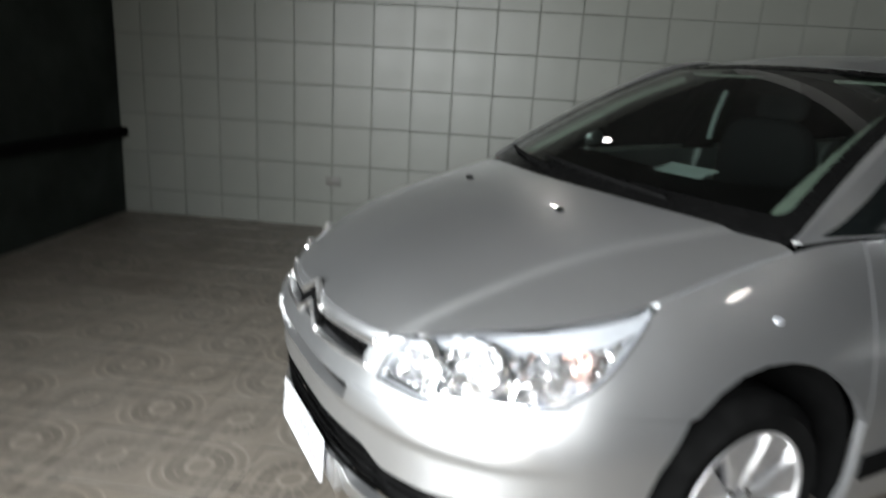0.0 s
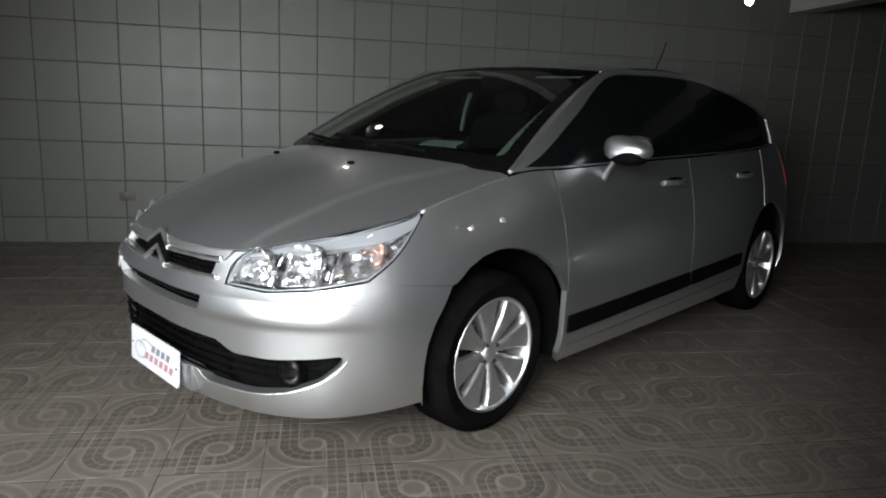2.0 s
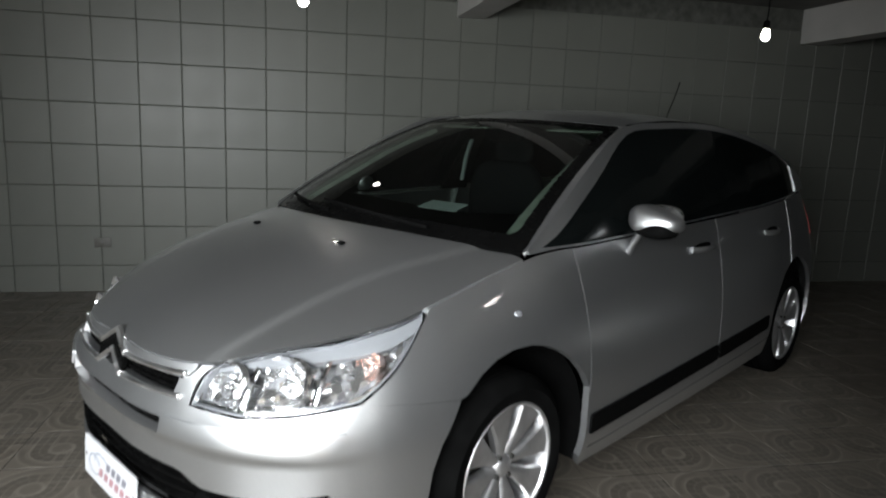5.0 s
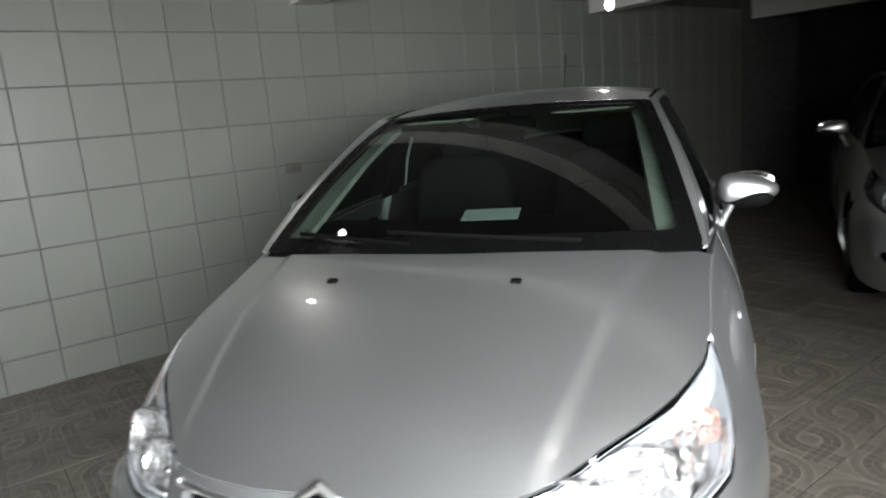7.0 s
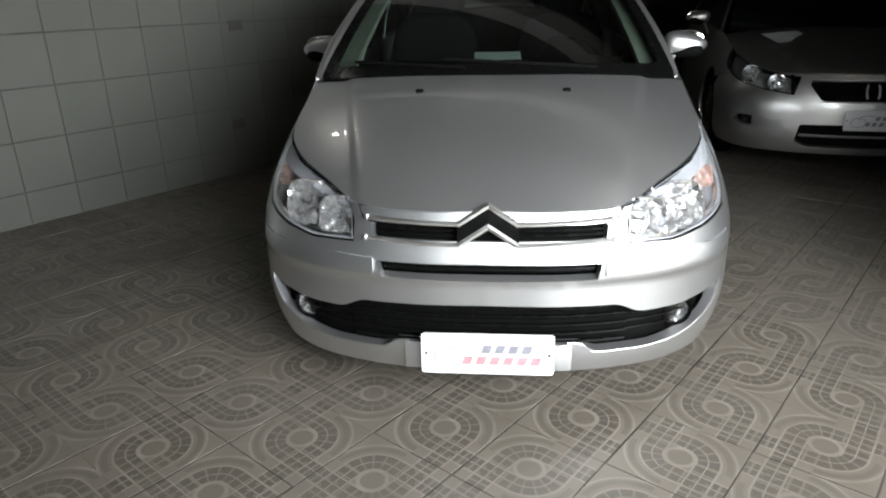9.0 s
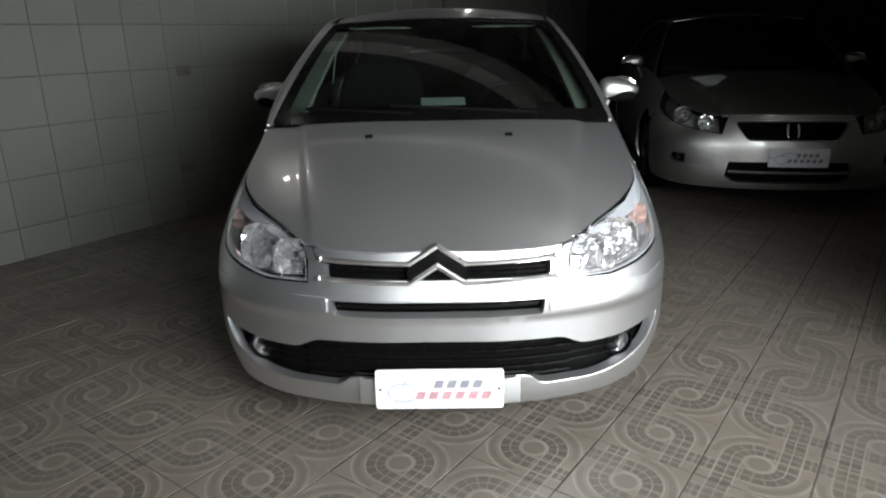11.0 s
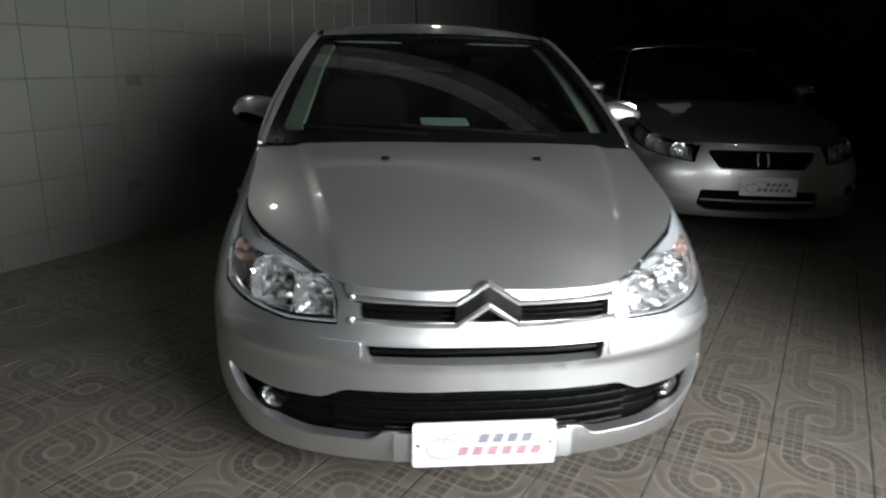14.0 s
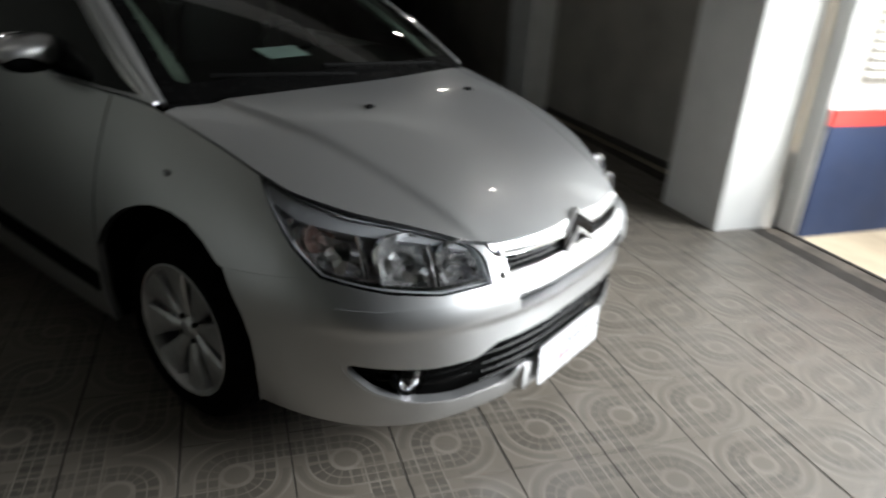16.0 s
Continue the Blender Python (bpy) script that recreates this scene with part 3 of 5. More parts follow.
# black nets and slats behind the openings
nose_back = [(-0.40, 0.50), (0.40, 0.50), (0.40, 0.69), (-0.40, 0.69)]
panel("grille_backing", hatch.flank, nose_back, BLACK_PLASTIC, hatchback, step=0.05, lift=-0.045, deep=0)
low_back = both([(0, 0.235), (hatch.sx(0.5), 0.235), (hatch.sx(0.70), 0.28), (hatch.sx(0.76), 0.45), (0, 0.45)])
panel("intake_backing", hatch.flank, low_back, BLACK_PLASTIC, hatchback, step=0.05, lift=-0.05, deep=0)


def on_flank(s, z, lift=0.0, shell=hatch):
    """The point and outward normal of the flank sheet."""
    q = np.array([[s, z], [s + 1e-3, z], [s, z + 1e-3]])
    p = shell.flank(q)
    n = np.cross(p[1] - p[0], p[2] - p[0])
    n = n / np.linalg.norm(n)
    return Vector(p[0] + n * lift), Vector(n)


for z in (0.295, 0.325, 0.355, 0.385, 0.410):
    w = hatch.sx(0.42 if z < 0.39 else 0.36)
    part("intake_slat", tube([on_flank(s, z, -0.018)[0] for s in np.linspace(-w, w, 40)], 0.0065, 6, flat=0.8), BLACK_GLOSS, hatchback)
for side in (-1, 1):
    for z in (0.310, 0.340, 0.370):
        part("intake_slat", tube([on_flank(side * s, z, -0.044)[0] for s in np.linspace(hatch.sx(0.43), hatch.sx(0.69 if z > 0.32 else 0.62), 14)], 0.006, 6, flat=0.8), BLACK_GLOSS, hatchback)
for z in (0.638, 0.652):
    w = hatch.sx(0.34)
    part("grille_slat", tube([on_flank(s, z, -0.02)[0] for s in np.linspace(-w, w, 30)], 0.005, 6), BLACK_GLOSS, hatchback)
part("grille_slat", tube([on_flank(s, 0.543, -0.022)[0] for s in np.linspace(-0.31, 0.31, 30)], 0.006, 6), BLACK_GLOSS, hatchback)
# lip under the intake
for side in (-1, 1):
    lip = [(0.24, 0.300), (0.285, 0.294), (0.325, 0.264), (0.42, 0.261), (hatch.sx(0.50), 0.262), (hatch.sx(0.61), 0.280), (hatch.sx(0.700), 0.326), (hatch.sx(0.741), 0.384), (hatch.sx(0.744), 0.410)]
    part("lip_moulding", tube([on_flank(side * s, z, -0.0022)[0] for s, z in curved(lip, 5, False)], 0.0034, 8), SILVER, hatchback)
    # rub strip let into the bumper
    strip = rounded([(side * s, z) for s, z in ((hatch.sx(0.335), 0.522), (hatch.sx(0.74), 0.530), (hatch.sx(0.755), 0.572), (hatch.sx(0.335), 0.568))], 0.01)
    if side < 0:
        strip = strip[::-1]
    # grey sheet edging the strip, in place of the soft shadow lines along it
    panel("strip_seal", hatch.flank, [(np.mean([p[0] for p in strip]) + (s - np.mean([p[0] for p in strip])) * 1.006, 0.547 + (z - 0.547) * 1.09) for s, z in strip], LAMP_TRIM, hatchback, step=0.03, lift=0.0012, deep=0.004)
    panel("rub_strip", hatch.flank, strip, SILVER, hatchback, step=0.03, lift=0.007, deep=0.012)

# chevrons and bars
def blob(center, size, power=2.6, nu=28, nv=16):
    bm = bmesh.new()
    rings = []
    for i in range(1, nv):
        t = math.pi * i / nv
        ring = []
        for j in range(nu):
            a = 2 * math.pi * j / nu
            v = (math.sin(t) * math.cos(a), math.sin(t) * math.sin(a), math.cos(t))
            ring.append(bm.verts.new([c + s * math.copysign(abs(k) ** (2 / power), k) for c, s, k in zip(center, size, v)]))
        rings.append(ring)
    for a, b in zip(rings, rings[1:]):
        for j in range(nu):
            bm.faces.new((a[j], a[(j + 1) % nu], b[(j + 1) % nu], b[j]))
    bm.faces.new(rings[0][::-1])
    bm.faces.new(rings[-1])
    bmesh.ops.recalc_face_normals(bm, faces=bm.faces)
    return bm


def ribbon(points, width, lift, thick):
    """A flat moulding that follows the nose: rows of (s, z) as its middle line, width across."""
    bm = bmesh.new()
    rings = []
    for s, z in points:
        a, n = on_flank(s, z + width / 2, lift)
        b, _ = on_flank(s, z - width / 2, lift)
        crown = (a + b) / 2 + n * thick
        rings.append([bm.verts.new(q) for q in (b - n * 0.012, b, crown, a, a - n * 0.012)])
    for r, t in zip(rings, rings[1:]):
        for k in range(4):
            bm.faces.new((r[k], t[k], t[k + 1], r[k + 1]))
    bm.faces.new(rings[0][::-1])
    bm.faces.new(rings[-1])
    bmesh.ops.recalc_face_normals(bm, faces=bm.faces)
    return bm


# each polished moulding runs level from the lamp, climbs to the chevron's tip and down again
for z_tip, z_side, z_far in ((0.722, 0.671, 0.676), (0.665, 0.613, 0.620)):
    for side in (-1, 1):
        arm = [(side * s, z_tip + (z_side - z_tip) * s / 0.084) for s in (0.0, 0.021, 0.042, 0.063, 0.084)]
        part("chevron_arm", ribbon(arm if side > 0 else arm[::-1], 0.017, 0.006, 0.007), CHROME, hatchback)
        bar = [(side * s, z_side + (z_far - z_side) * (s - 0.084) / 0.27) for s in np.linspace(0.084, hatch.sx(0.362), 12)]
        part("grille_bar", ribbon(bar if side > 0 else bar[::-1], 0.013, 0.003, 0.005), CHROME, hatchback)
        end, out = on_flank(side * hatch.sx(0.366), z_far, 0.002)
        part("bar_end", blob((0, 0, 0), (0.008, 0.008, 0.010), 2.4, 12, 8), CHROME, hatchback).matrix_basis = Matrix.Translation(end)
# black sheet laid on the nose for the dark depth of the slot
panel("chevron_backing", hatch.flank, both([(0, 0.648), (0.088, 0.620), (0.088, 0.671), (0, 0.722)]), BLACK_GLOSS, hatchback, step=0.02, lift=0.0025, deep=0.012)

# bonnet
foot_line = [tuple(ws_surf(np.array([[a, 0.0]]))[0][:2]) for a in np.linspace(0.97, 0, 14)]
edge_line = [tuple(hatch.edge(s)) for s in np.linspace(0.0, hatch.sy(1.06), 40)]
edge_line = [(x - 0.003, y + 0.003) for x, y in edge_line if y < 1.02]
hood_half = edge_line + [(x, y - 0.012) for x, y in foot_line]
hood_outline = hood_half + [(-x, y) for x, y in hood_half[::-1] if x > 1e-6]
panel("bonnet", hatch.hood, hood_outline, SILVER, hatchback, step=0.014, deep=0.02)
for side in (-1, 1):
    q = hatch.hood(np.array([[side * 0.262, 0.662]]))[0]
    bm = slab(-0.014, 0.014, -0.009, 0.009, -0.002, 0.009, 0.004)
    ob = part("washer_nozzle", bm, BLACK_PLASTIC, hatchback)
    ob.matrix_basis = pose(*q, 12, 0, 0)

# the two sides
DOOR_A, DOOR_B, DOOR_C, SILL_Z = 1.262, 2.352, 3.10, 0.262
for side in (-1, 1):
    def S(points):
        pts = [(side * s, z) for s, z in points]
        return pts if side > 0 else pts[::-1]
    def Y(points):
        """Places by y along the side."""
        return S([(hatch.sy(y), z) for y, z in points])
    rear_arch = [p for p in a1 if not (p[1] < SEAM_Z and p[0] < S_ARCH)]
    head_edge = [(s, zt(s) - GAP) for s in np.linspace(hatch.sy(DOOR_A), s_tip + 0.03, 16)]
    fender = [(hatch.sy(DOOR_A) - 0.008, SILL_Z - 0.03)] + [(hatch.sy(DOOR_A) - 0.008, head_edge[0][1])] + head_edge[1:] + [(s, z - GAP) for s, z in LAMP_LOW[:2:-1]] + [(front_arch[-1][0] + 0.03, SEAM_Z + 0.0055)] + rear_arch
    panel("wing", hatch.flank, S(fender[::-1]), SILVER, hatchback, step=0.03, deep=0.025)
    top_of = lambda y0, y1, n=10: [(y, zt(hatch.sy(y)) - 0.006) for y in np.linspace(y0, y1, n)]
    door = panel("front_door", hatch.flank, Y([(DOOR_A, SILL_Z), (DOOR_B, SILL_Z + 0.03)] + top_of(DOOR_B, DOOR_A)), SILVER, hatchback, step=0.05, deep=0.02)
    r_arch = [(hatch.sy(REAR_Y) - ARCH_R * math.cos(t), ARCH_Z + ARCH_R * math.sin(t)) for t in np.linspace(0.2, 1.25, 8)]
    s_b, s_c = hatch.sy(DOOR_B) + GAP, hatch.sy(DOOR_C)
    rear_pts = [(s_b, SILL_Z + 0.03), (r_arch[0][0] - 0.03, SILL_Z + 0.05)] + [(s - 0.012, z) for s, z in r_arch] + [(hatch.sy(3.36), zt(hatch.sy(3.36)) - 0.006)] + \
        [(hatch.sy(y), z) for y, z in top_of(3.30, DOOR_B, 8)]
    rear_pts[-1] = (s_b, rear_pts[-1][1])
    panel("rear_door", hatch.flank, S(rear_pts), SILVER, hatchback, step=0.05, deep=0.02)
    # rear wing and bumper corner
    s_r = hatch.sy(REAR_Y)
    arch2 = [(s_r - ARCH_R * math.cos(t), ARCH_Z + ARCH_R * math.sin(t)) for t in np.linspace(1.28, math.pi + 0.3, 18)]
    s_end = hatch.s_all[-1]
    wing = [(s, z) for s, z in arch2] + [(s_end, LOW + 0.02), (s_end, zt(s_end - 0.001) - 0.006)] + [(s, zt(s) - 0.006) for s in np.linspace(s_end - 0.05, hatch.sy(3.37), 14)]
    panel("rear_wing", hatch.flank, S(wing), SILVER, hatchback, step=0.06, deep=0.02)
    # sill and black door strip
    sill = [(a1[-1][0] + 0.004, LOW + 0.006), (r_arch[0][0] - 0.05, LOW + 0.03), (r_arch[0][0] - 0.04, SILL_Z + 0.042), (hatch.sy(DOOR_A), SILL_Z - 0.006), (a1[-1][0] + 0.015, SILL_Z - 0.035)]
    panel("sill", hatch.flank, S(sill), SILVER, hatchback, step=0.06, deep=0.02)
    for y0, y1 in ((DOOR_A + 0.012, DOOR_B - 0.008), (DOOR_B + 0.012, 3.02)):
        up = lambda y: 0.318 + 0.03 * (y - 1.26)
        strip = rounded(Y([(y0, up(y0)), (y1, up(y1)), (y1, up(y1) + 0.072), (y0, up(y0) + 0.072)]), 0.008)
        panel("door_strip", hatch.flank, strip, BLACK_PLASTIC, hatchback, step=0.05, lift=0.007, deep=0.01)
    # cabin side: frame and dark glass
    surf = glass_side if side > 0 else mirrored(glass_side)
    order = (lambda p: p) if side > 0 else (lambda p: p[::-1])
    roof_edge = [(y, float(RAIL(np.array([y]))[0])) for y in np.linspace(3.98, 1.06, 40)]
    base_edge = [(y, zt(hatch.sy(y)) + 0.002) for y in np.linspace(1.06, 3.98, 24)]
    frame_out = base_edge + roof_edge
    glass_out = [(1.12, zt(hatch.sy(1.12)) + 0.012)] + [(y, zt(hatch.sy(y)) + 0.008) for y in np.linspace(1.25, 3.70, 16)] + \
        [(y, float(RAIL(np.array([y]))[0]) - 0.024 - 0.012 * max(0, min(1, (1.9 - y) / 0.3))) for y in np.linspace(3.72, 1.20, 28)]
    panel("side_frame", surf, order(frame_out), SILVER, hatchback, holes=[order(glass_out)], step=0.04, deep=0.015)
    # windscreen pillar: bridges the screen's edge and the door frame
    bm = bmesh.new()
    rings = []
    for b in np.linspace(0, 1, 14):
        y = 1.062 + 0.815 * b
        inner = Vector(ws_surf(np.array([[0.995, b]]))[0]) + Vector((0, 0, 0.001))
        outer = Vector(glass_side(np.array([[y, float(RAIL(np.array([y]))[0]) - 0.006]]))[0])
        crown = (inner + outer) / 2 + Vector((0.008, -0.006, 0.008))
        rings.append([bm.verts.new((side * q.x, q.y, q.z)) for q in (inner - Vector((0, -0.01, 0.02)), inner, crown, outer, outer - Vector((0.02, 0, 0.004)))])
    for r, t in zip(rings, rings[1:]):
        for k in range(4):
            bm.faces.new((r[k], r[k + 1], t[k + 1], t[k]) if side > 0 else (t[k], t[k + 1], r[k + 1], r[k]))
    part("windscreen_pillar", bm, SILVER, hatchback)
    panel("side_window", surf, order([(y, z) for y, z in glass_out]), TINTED, hatchback, step=0.06, lift=-0.006, deep=0, label="dark tinted side glass")
# windscreen, roof
ring_out = rounded([(-1, 0), (1, 0), (1, 1), (-1, 1)], 0.04)
ring_in = rounded([(-0.93, 0.075), (0.93, 0.075), (0.925, 0.955), (-0.925, 0.955)], 0.05)
panel("windscreen_border", ws_surf, ring_out, BLACK_GLOSS, hatchback, holes=[ring_in], step=0.03, deep=0.01, lift=0.002)
screen = panel("windscreen", ws_surf, ring_in, SCREEN_GLASS, hatchback, step=0.05, deep=0, label="greenish windscreen glass")
screen.visible_shadow = False
panel("roof", roof_surf, [(-1, 1.80), (1, 1.80), (1, 4.0), (-1, 4.0)], SILVER, hatchback, step=0.06, deep=0.02)

# head lamps
tip_top = [(s, zt(s) - GAP) for s in np.linspace(s_tip, hatch.sx(0.452), 16)]
LAMP = LAMP_LOW + [(hatch.sy(0.570), 0.820)] + tip_top + [(hatch.sx(0.430), zt(hatch.sx(0.430)) - 0.014), (hatch.sx(0.418), zt(hatch.sx(0.418)) - 0.032)]
for side in (-1, 1):
    def S(points):
        pts = [(side * s, z) for s, z in points]
        return pts if side > 0 else pts[::-1]

    def grown(points, d):
        c = np.array(points).mean(0)
        return [tuple(np.array(p) + (np.array(p) - c) / np.linalg.norm(np.array(p) - c) * d) for p in points]
    lamp_box = panel("head_lamp", hatch.flank, S(grown(LAMP, 0.002)), BLACK_GLOSS, hatchback, holes=[S(grown(LAMP, -0.0045))], step=0.02, deep=0.008, lift=-0.003, label="clear-lens head lamp with chromed reflectors")
    panel("bezel", hatch.flank, S(grown(LAMP, -0.0045)), SATIN, lamp_box, holes=[S(grown(LAMP, -0.010))], step=0.02, deep=0.045, lift=-0.004)
    panel("housing", hatch.flank, S(grown(LAMP, 0.0)), CRINKLE, lamp_box, step=0.03, lift=-0.050, deep=0)
    # satin shelf along the upper edge and out to the tip
    shelf_low = [(s, z - d) for (s, z), d in zip(tip_top, np.interp(np.linspace(0, 1, len(tip_top)), [0, 0.3, 0.55, 1], [0.03, 0.050, 0.036, 0.014]))]
    shelf = [(s, z - 0.006) for s, z in tip_top] + shelf_low[::-1]
    panel("upper_shelf", hatch.flank, S(shelf[::-1]), SATIN, lamp_box, step=0.03, lift=-0.012, deep=0.03)
    cover = panel("lens", hatch.flank, S(grown(LAMP, -0.004)), LENS, lamp_box, step=0.025, deep=0, lift=0.001)
    cover.visible_shadow = False

    def bowl(s, z, r, depth, back, mat=REFLECTOR, name="reflector", facets=24, square=0.9):
        p, n = on_flank(side * s, z, -back)
        aim = (n + Vector((0, -1.6, 0))).normalized()
        rows = [(-depth * (1 - (k / 5) ** 2), r * k / 5) for k in range(1, 6)] + [(0.001, r + 0.001), (-0.02, r + 0.003)]
        bm = lathe(rows, facets, axis="Z")
        for v in bm.verts:
            x, y = abs(v.co.x), abs(v.co.y)
            if x + y > 1e-6:
                f = square * math.hypot(x, y) / (x ** 4 + y ** 4) ** 0.25 + 1 - square
                v.co.x, v.co.y = v.co.x * f, v.co.y * f
        ob = part(name, bm, mat, lamp_box, smooth=False)
        ob.matrix_basis = Matrix.Translation(p) @ aim.to_track_quat("Z", "Y").to_matrix().to_4x4()
        bm = lathe([(-depth + 0.002, 0.002), (-depth + 0.03, 0.009), (-depth + 0.045, 0.010), (-depth + 0.055, 0.001)], 12, axis="Z")
        b = part("lamp_bulb", bm, AMBER if mat is AMBER else REFLECTOR, lamp_box)
        b.matrix_basis = ob.matrix_basis.copy()
        return p, n
    bowl(hatch.sx(0.482), 0.664, 0.064, 0.05, 0.016, FACETS)
    bowl(hatch.sx(0.625), 0.684, 0.069, 0.05, 0.016, FACETS)
    bowl(hatch.sy(0.335), 0.730, 0.036, 0.03, 0.030, AMBER, "indicator")
    # bright ribs between the bowls
    for x, z0, z1, w in ((0.548, 0.615, 0.745, 0.010), (0.415, 0.625, 0.70, 0.006), (0.70, 0.645, 0.765, 0.008)):
        s = hatch.sx(x)
        rib = [on_flank(side * s, z, -0.016 - 0.02 * abs(z - (z0 + z1) / 2) / (z1 - z0))[0] for z in np.linspace(z0, z1, 8)]
        part("reflector_rib", tube(rib, w, 8), REFLECTOR, lamp_box)
    low = [on_flank(side * s, z + 0.014, -0.02)[0] for s, z in curved(LAMP_LOW[:5], 4, False)]
    part("reflector_rib", tube(low, 0.009, 6), REFLECTOR, lamp_box)
    # fog lamps
    p, n = on_flank(side * hatch.sx(0.612), 0.338, -0.036)
    fog = part("fog_lamp", lathe([(-0.03, 0.055), (0.0, 0.052), (0.004, 0.047), (-0.012, 0.043), (-0.015, 0.040)], 28, axis="Z"), BLACK_GLOSS, hatchback, "round fog lamp in a black surround")
    aim = (n * 0.6 + Vector((0, -1, 0))).normalized()
    fog.matrix_basis = Matrix.Translation(p) @ aim.to_track_quat("Z", "Y").to_matrix().to_4x4()
    part("reflector", lathe([(-0.03, 0.002), (-0.026, 0.02), (-0.016, 0.033), (-0.004, 0.040)], 20, axis="Z"), FACETS, fog, smooth=False)
    part("lens", lathe([(0.006, 0.001), (0.005, 0.02), (0.0, 0.034), (-0.005, 0.041)], 28, axis="Z"), LENS, fog).visible_shadow = False
    # repeater on the wing
    p, n = on_flank(side * hatch.sy(0.93), 0.795, 0.001)
    bm = lathe([(0.006, 0.001), (0.004, 0.008), (-0.002, 0.011)], 14, axis="Z")
    bmesh.ops.scale(bm, vec=(1.6, 1, 1), verts=bm.verts)
    part("side_repeater", bm, SATIN, hatchback).matrix_basis = Matrix.Translation(p) @ n.to_track_quat("Z", "Y").to_matrix().to_4x4()

# show plate: white with a worn swoosh and two rows of slanted bars
plate = thing("show_plate", pose(0, -0.004, 0.270, 90 - 3, 0, 0), "white dealer show plate with coloured slanted lettering bars", "plate")


def plate_board(w, h):
    out = rounded([(-w / 2, -h / 2), (w / 2, -h / 2), (w / 2, h / 2), (-w / 2, h / 2)], 0.012, 5)
    bm = bmesh.new()
    f = bm.faces.new([bm.verts.new((x, y, 0.003)) for x, y in out])
    r = bmesh.ops.extrude_face_region(bm, geom=[f])
    bmesh.ops.translate(bm, vec=(0, 0, -0.006), verts=[v for v in r["geom"] if isinstance(v, bmesh.types.BMVert)])
    bmesh.ops.recalc_face_normals(bm, faces=bm.faces)
    return bm


def slanted(x0, x1, y0, y1, z, lean=0.25, bm=None):
    bm = bm or bmesh.new()
    d = (y1 - y0) * lean
    lower = [bm.verts.new(q) for q in ((x0, y0, z), (x1, y0, z), (x1 + d, y1, z), (x0 + d, y1, z))]
    upper = [bm.verts.new(v.co + Vector((0, 0, 0.0008))) for v in lower]
    bm.faces.new(upper)
    for i in range(4):
        bm.faces.new((lower[i], lower[(i + 1) % 4], upper[(i + 1) % 4], upper[i]))
    return bm


def fill_plate(holder, scale=1.0, inks=(PLATE_BLUE, PLATE_RED)):
    k = scale
    part("board", plate_board(0.40 * k, 0.132 * k), WHITE_PLATE, holder)
    for n, x0, step, y0, y1, mat in ((4, -0.020, 0.040, 0.004, 0.030, inks[0]), (6, -0.078, 0.041, -0.034, -0.008, inks[1])):
        for i in range(n):
            a = (x0 + i * step) * k
            part("lettering_bar", slanted(a, a + 0.027 * k, y0 * k, y1 * k, 0.0032, 0.35), mat, holder, smooth=False)
    part("swoosh", tube([((-0.115 + 0.045 * math.cos(t)) * k, (-0.012 + 0.030 * math.sin(t)) * k, 0.003) for t in np.linspace(0.3, 5.6, 24)], 0.0035 * k, 5, flat=0.4), PLATE_GREY, holder)
    part("swoosh", tube([((-0.06 + 0.055 * math.cos(t)) * k, (0.012 + 0.022 * math.sin(t)) * k, 0.003) for t in np.linspace(0.6, 3.6, 16)], 0.003 * k, 5, flat=0.4), PLATE_GREY, holder)
    for x in (-0.185, 0.185):
        part("screw", lathe([(0.005, 0.001), (0.0045, 0.004), (0.003, 0.005)], 10, axis="Z"), DARK_METAL, holder).matrix_basis = Matrix.Translation((x * k, 0.0, 0))


fill_plate(plate)
part("plate_mount", slab(-0.255, 0.255, 0.012, 0.05, 0.205, 0.296, 0.01), SILVER, hatchback)


